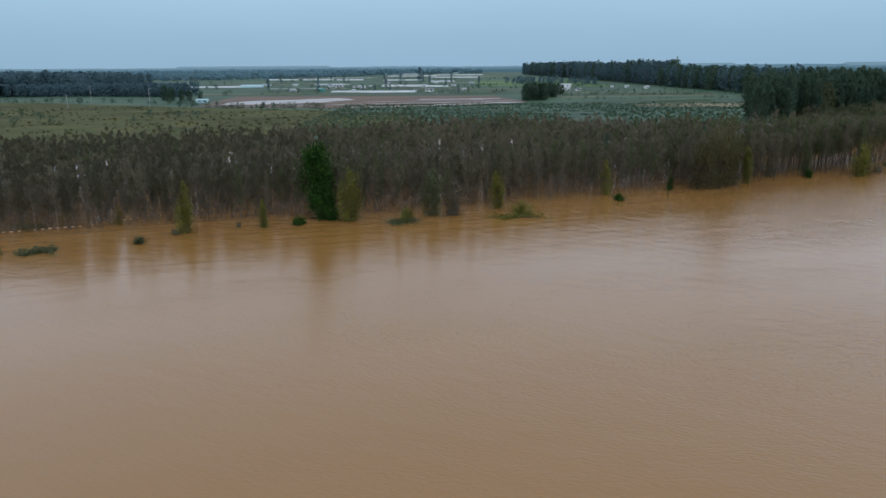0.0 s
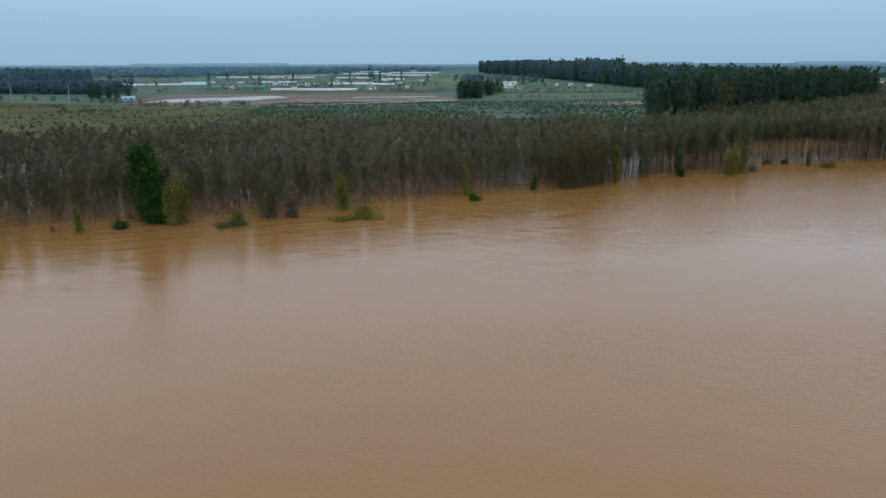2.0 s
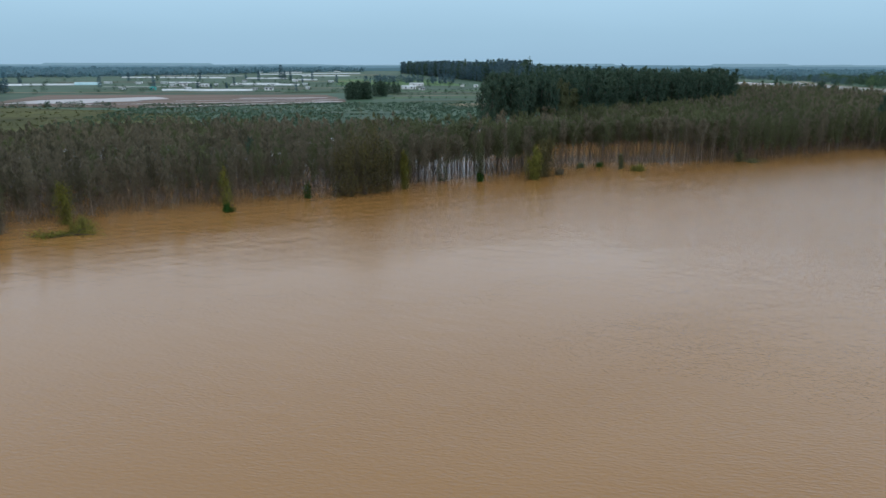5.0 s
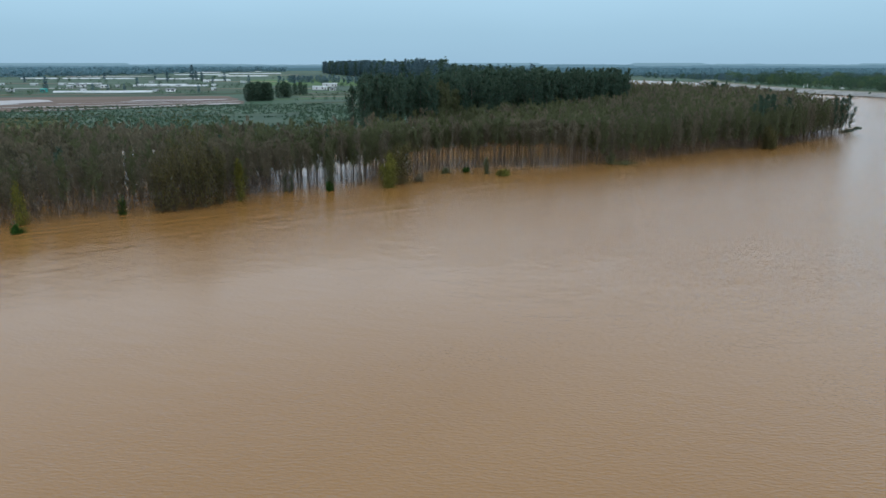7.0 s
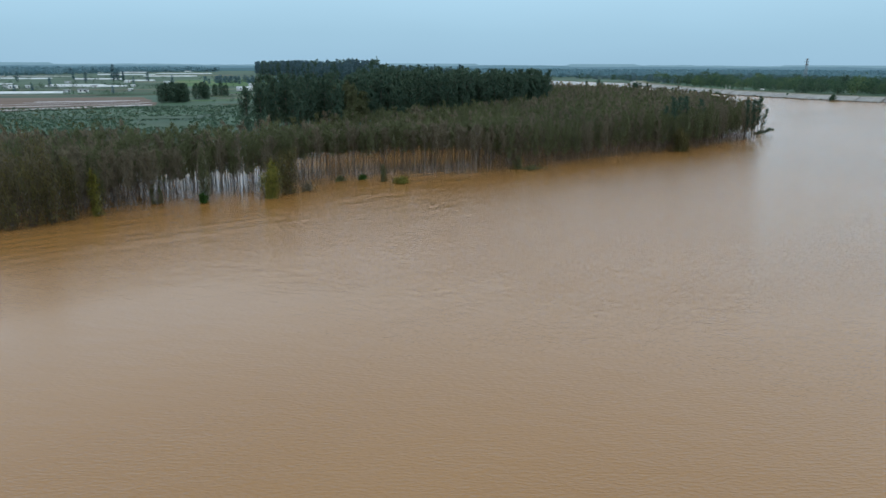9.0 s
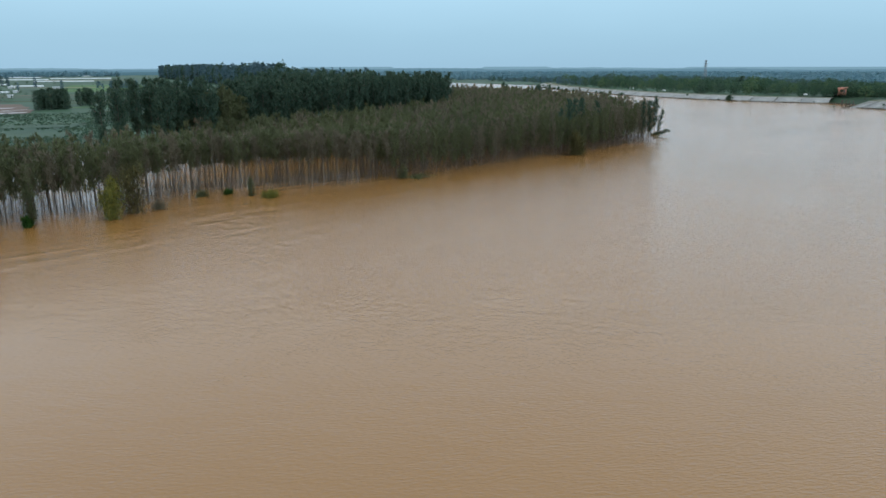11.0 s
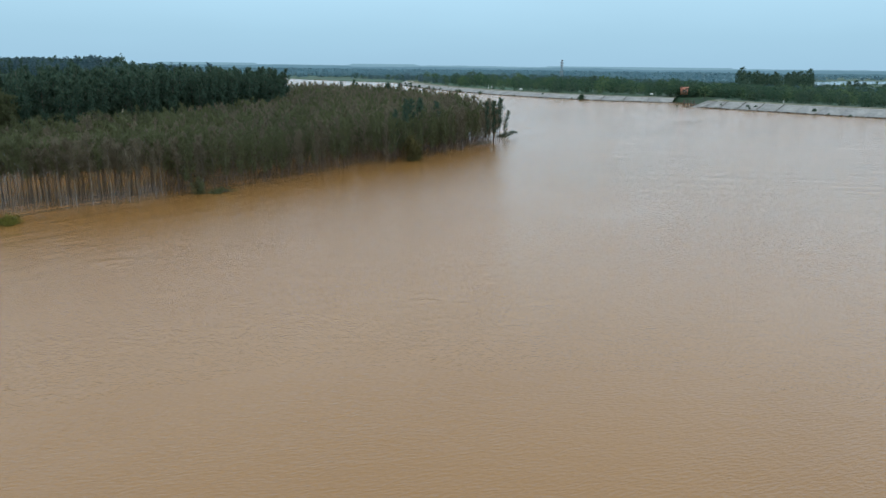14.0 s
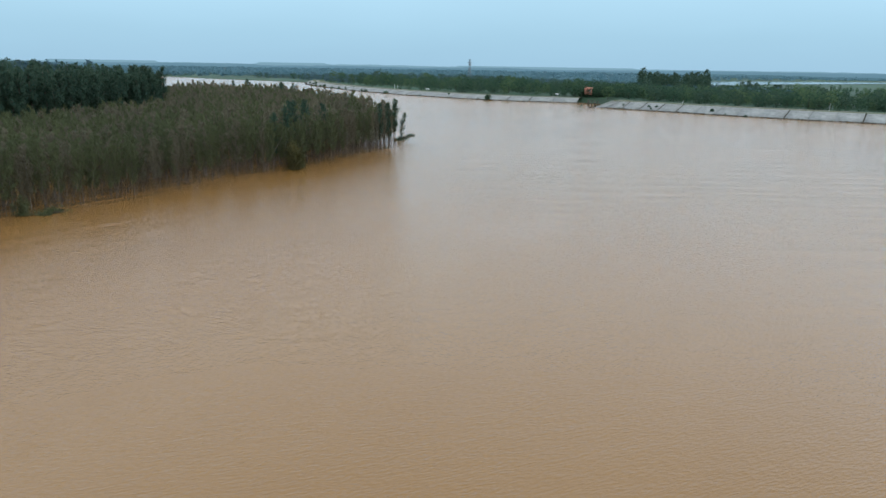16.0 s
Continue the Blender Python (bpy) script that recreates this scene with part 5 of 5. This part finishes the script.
for line in (BANK_A[1:], BANK_B[2:]):
    for x, y, a in along(line, 17):
        d = r9.uniform(-0.5, 6.0) if r9.uniform() < 0.35 else r9.uniform(-0.8, 0.6)
        if r9.uniform() < 0.4:
            continue
        x, y = x - math.sin(a) * d + r9.normal(0, 7) * math.cos(a), y + math.cos(a) * d + r9.normal(0, 7) * math.sin(a)
        shrub("bank_shrub", x, y, r9.uniform(1.2, 3.4) if y > 560 else r9.uniform(0.5, 1.1), r9.uniform(1.4, 3.4) if y > 560 else r9.uniform(0.7, 2.0), 50, 0.34 if y < 560 else 0.6, M_LEAF_DARK if y < 560 else M_LEAF_BANK, "low dark weeds growing in the concrete bank", 5).matrix_world = pose(x, y, max(0.0, d * 0.38))

wood_area("bank_wood", [(580, 345), (574, 290), (578, 225), (590, 170), (606, 80), (690, 60), (670, 200), (640, 330)], 11.0, 4.5, 9.5, (M_LEAF_BANK, M_LEAF_LIGHT, M_LEAF_BANK), "belt of leafy green willows behind the concrete bank", ROUND, seed=21, spread=0.22)
wood_area("bank_wood", [(582, 345), (576, 290), (580, 225), (592, 170), (608, 80), (690, 60), (670, 200), (640, 330)], 13.0, 6.0, 9.5, M_LEAF_DARK, "darker trees among the willows behind the bank", ROUND, seed=31, thin=0.3)
wood_area("bank_wood", [(640, 330), (660, 210), (690, 60), (760, 60), (740, 300), (700, 420), (640, 430)], 11, 4.5, 8.5, (M_LEAF_BANK, M_LEAF_LIGHT, M_LEAF_DARK), "green bank wood behind the levee", ROUND, spread=0.24, seed=22, thin=0.2)
wood_area("bank_wood", [(585, 440), (570, 500), (572, 560), (589, 650), (616, 740), (700, 760), (760, 700), (680, 430), (622, 405)], 11.5, 4.5, 8.5, (M_LEAF_BANK, M_LEAF_BANK, M_LEAF_DARK, M_LEAF_LIGHT), "long green bank wood along the river bend", ROUND, spread=0.26, seed=23, thin=0.1)
# Mostly the far leaf, with haze painted into its colour.
wood_area("bank_wood", [(616, 745), (659, 850), (712, 950), (739, 1060), (735, 1180), (800, 1220), (860, 1000), (760, 705), (700, 765)], 12.5, 4, 8, (M_LEAF_HAZE_TINT, M_LEAF_HAZE_TINT, M_LEAF_BANK), "haze-tinted wood round the head of the river bend", ROUND, spread=0.16, seed=34, thin=0.15)
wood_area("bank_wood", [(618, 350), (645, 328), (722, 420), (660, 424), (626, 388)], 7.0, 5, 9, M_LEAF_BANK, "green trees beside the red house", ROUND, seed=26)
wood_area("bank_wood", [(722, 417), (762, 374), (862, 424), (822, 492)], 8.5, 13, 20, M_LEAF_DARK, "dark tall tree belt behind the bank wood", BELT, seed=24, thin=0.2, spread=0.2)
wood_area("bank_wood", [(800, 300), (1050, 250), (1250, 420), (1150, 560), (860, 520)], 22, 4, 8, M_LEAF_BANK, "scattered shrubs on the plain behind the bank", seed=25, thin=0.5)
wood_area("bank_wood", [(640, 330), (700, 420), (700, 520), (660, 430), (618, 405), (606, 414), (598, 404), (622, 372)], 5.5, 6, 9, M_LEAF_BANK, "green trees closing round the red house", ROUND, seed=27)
wood_area("bank_wood", [(700, 420), (760, 300), (860, 300), (900, 470), (1000, 560), (1060, 800), (1000, 1000), (870, 1010), (770, 690), (690, 440)], 14, 5, 9, (M_LEAF_BANK, M_LEAF_HAZE_TINT), "broad green wood on the plain behind the bank", ROUND, seed=28, thin=0.25)
wood_area("bank_wood", [(700, 520), (790, 520), (960, 900), (880, 1100), (780, 760)], 15, 7, 11, (M_LEAF_DARK, M_LEAF_HAZE_TINT, M_LEAF_HAZE_TINT), "darker tall trees on the plain behind the bank", ROUND, seed=29, thin=0.35)
wood_area("far_woodland", [(1000, 560), (1500, 830), (2000, 1000), (2000, 1400), (1100, 1150), (1000, 900)], 30, 7, 13, M_LEAF_HAZE_PALE, "hazy low woods over the plain", VERY_FAR, seed=30, thin=0.35)
wood_area("bank_wood", [(588, 440), (576, 500), (580, 560), (597, 650), (624, 740), (667, 850), (720, 950), (760, 1000), (700, 640), (640, 430), (640, 330), (690, 80), (608, 80), (592, 170), (584, 345)], 21, 7.5, 11, (M_LEAF_BANK, M_LEAF_LIGHT, M_LEAF_DARK), "tall round trees standing above the bank wood", ROUND, seed=33, thin=0.5, spread=0.15)
field("crop_field", ragged([(760, 100), (1300, 60), (1700, 330), (1250, 560), (900, 470), (770, 320)], 8, 20), 1.6, M_CROP, "open green plain behind the far bank")
for i, (x, y, h) in enumerate(((901, 409, 13), (908, 405, 14), (913, 399, 12), (916, 380, 11), (921, 377, 11), (684, 560, 16))):
    tree_thing("field_tree", cone_meshes[i % 4], x, y, 50 * i, h / 10, "single dark tree behind the far bank", "tree", "single trees behind the far bank", 1.2)

shed("house", 608, 395, 7.0, 5.4, 4.2, 2.9, 1.2, -60, M_PINK, M_ROOF, "salmon-red house with a red roof behind the bank", "house", 1)

round_meshes = [(mesh_of("trunk", *w, M_BARK_DARK), mesh_of("crown", *l, M_LEAF_BANK)) for w, l in [clump(rng, 10.0, 4.6, 900, 0.62) for i in range(3)]]
for i, (x, y, h) in enumerate(((612, 384, 7.5), (617, 378, 8.5), (607, 387, 5.0), (603, 405, 5.5), (598, 411, 6.5), (592, 418, 5.5), (622, 390, 9.5), (616, 404, 8.5))):
    tree_thing("bank_tree", round_meshes[i % 3], x, y, 77 * i, h / 10, "round leafy green tree beside the red house", "tree", "trees round the red house", float(land_height(np.array(x * 1.0), np.array(y * 1.0))))


def pylon(x, y, h):
    """A lattice mast of four legs, braces and three crossarms."""
    t = empty("pylon", x, y, 1.0, 20)
    w = lambda z: 2.0 * (1 - z / h) + 0.35
    for sx in (-1, 1):
        for sy in (-1, 1):
            part("leg", mesh_of("leg", *tube([(sx * w(0), sy * w(0), 0), (sx * w(h), sy * w(h), h)], [0.2, 0.14], 4), M_STEEL), t)
    zs = np.linspace(1, h * 0.97, 10)
    for z0, z1 in zip(zs, zs[1:]):
        for sgn in (-1, 1):
            for ax in (0, 1):
                p = [(-w(z0), sgn * w(z0), z0), (w(z1), sgn * w(z1), z1)] if ax == 0 else [(sgn * w(z0), -w(z0), z0), (sgn * w(z1), w(z1), z1)]
                part("brace", mesh_of("brace", *tube(p, [0.12, 0.12], 3, False), M_STEEL), t)
    for z, L in ((h * 0.78, 5.6), (h * 0.88, 6.4), (h * 0.98, 4.2)):
        arm = part("crossarm", mesh_of("crossarm", *join([tube([(-L, 0, z), (0, 0, z + 0.5), (L, 0, z)], [0.22, 0.45, 0.22], 4), tube([(-L, 0, z), (0, 0, z - 0.6), (L, 0, z)], [0.18, 0.35, 0.18], 4)]), M_STEEL), t)
        for sx in (-L * 0.95, L * 0.95):
            part("insulator", mesh_of("insulator", *tube([(sx, 0, z), (sx, 0, z - 1.5)], [0.14, 0.10], 6), M_WHITE), arm)
    tagged(t, "grey steel lattice pylon behind the river wood", "pylon")


pylon(862, 787, 34)


def post(name, x, y, z, h, r, material, label):
    return tagged(new(name, mesh_of(name, *tube([(x, y, z - 0.4), (x, y, z + h * 0.96), (x, y, z + h)], [r, r * 0.85, r * 0.4], 8), material, smooth=True)), label, "post")


post("marker_post", 573, 204, 4.6, 4.2, 0.09, M_WHITE, "tall white post on the crest of the bank")
post("marker_post", 564, 289, 4.6, 2.0, 0.22, M_WHITE, "short white pillar on the crest of the bank")
post("marker_post", 572, 594, 3.6, 4.5, 0.14, M_WHITE, "white post beside the river road")
post("marker_post", 571, 588, 3.6, 4.5, 0.14, M_WHITE, "white post beside the river road")
for i, (x, y) in enumerate(((561, 352), (563, 356), (565, 360), (567, 364), (570, 367))):
    post("mooring_pile", x, y, 0.0, 3.8, 0.36, M_RUBBLE, "dark pile at the end of the concrete bank")


def car(x, y, z, turn, paint, label):
    t = empty("car", x, y, z, turn)
    prof = [(-2.2, 0.35), (-2.25, 0.8), (-1.5, 0.95), (-0.9, 1.45), (0.7, 1.48), (1.3, 1.0), (2.15, 0.85), (2.2, 0.35)]
    V = np.array([(px, s * (0.85 if pz < 1.2 else 0.7), pz) for s in (-1, 1) for px, pz in prof])
    Q = [(i, i + 1, 9 + i, 8 + i) for i in range(7)] + [(7, 0, 8, 15)] + [(0, 7, 6, 1), (1, 6, 5, 2), (2, 5, 4, 3), (8, 9, 14, 15), (9, 10, 13, 14), (10, 11, 12, 13)]
    part("body", mesh_of("body", V, Q, paint), t)
    part("windscreen", mesh_of("windscreen", np.array([(0.75, -0.66, 1.44), (1.27, -0.75, 1.02), (1.27, 0.75, 1.02), (0.75, 0.66, 1.44)]) + (0.02, 0, 0.02), [(0, 1, 2, 3)], M_GLASS_DARK), t)
    for sx in (-1.35, 1.35):
        for sy in (-0.8, 0.8):
            wheel = part("wheel", mesh_of("wheel", *tube([(sx, sy - 0.1, 0.32), (sx, sy + 0.1, 0.32)], [0.32, 0.32], 10), M_TYRE), t)
            part("rim", mesh_of("rim", *tube([(sx, sy - 0.112, 0.32), (sx, sy + 0.112, 0.32)], [0.19, 0.19], 10), M_STEEL), wheel)
    tagged(t, label, "car", "cars on the river road")


car(584, 560, 3.9, 88, M_WHITE, "white car beside the river wood")
car(600, 420, 4.3, 60, M_WHITE, "white car beside the red house")
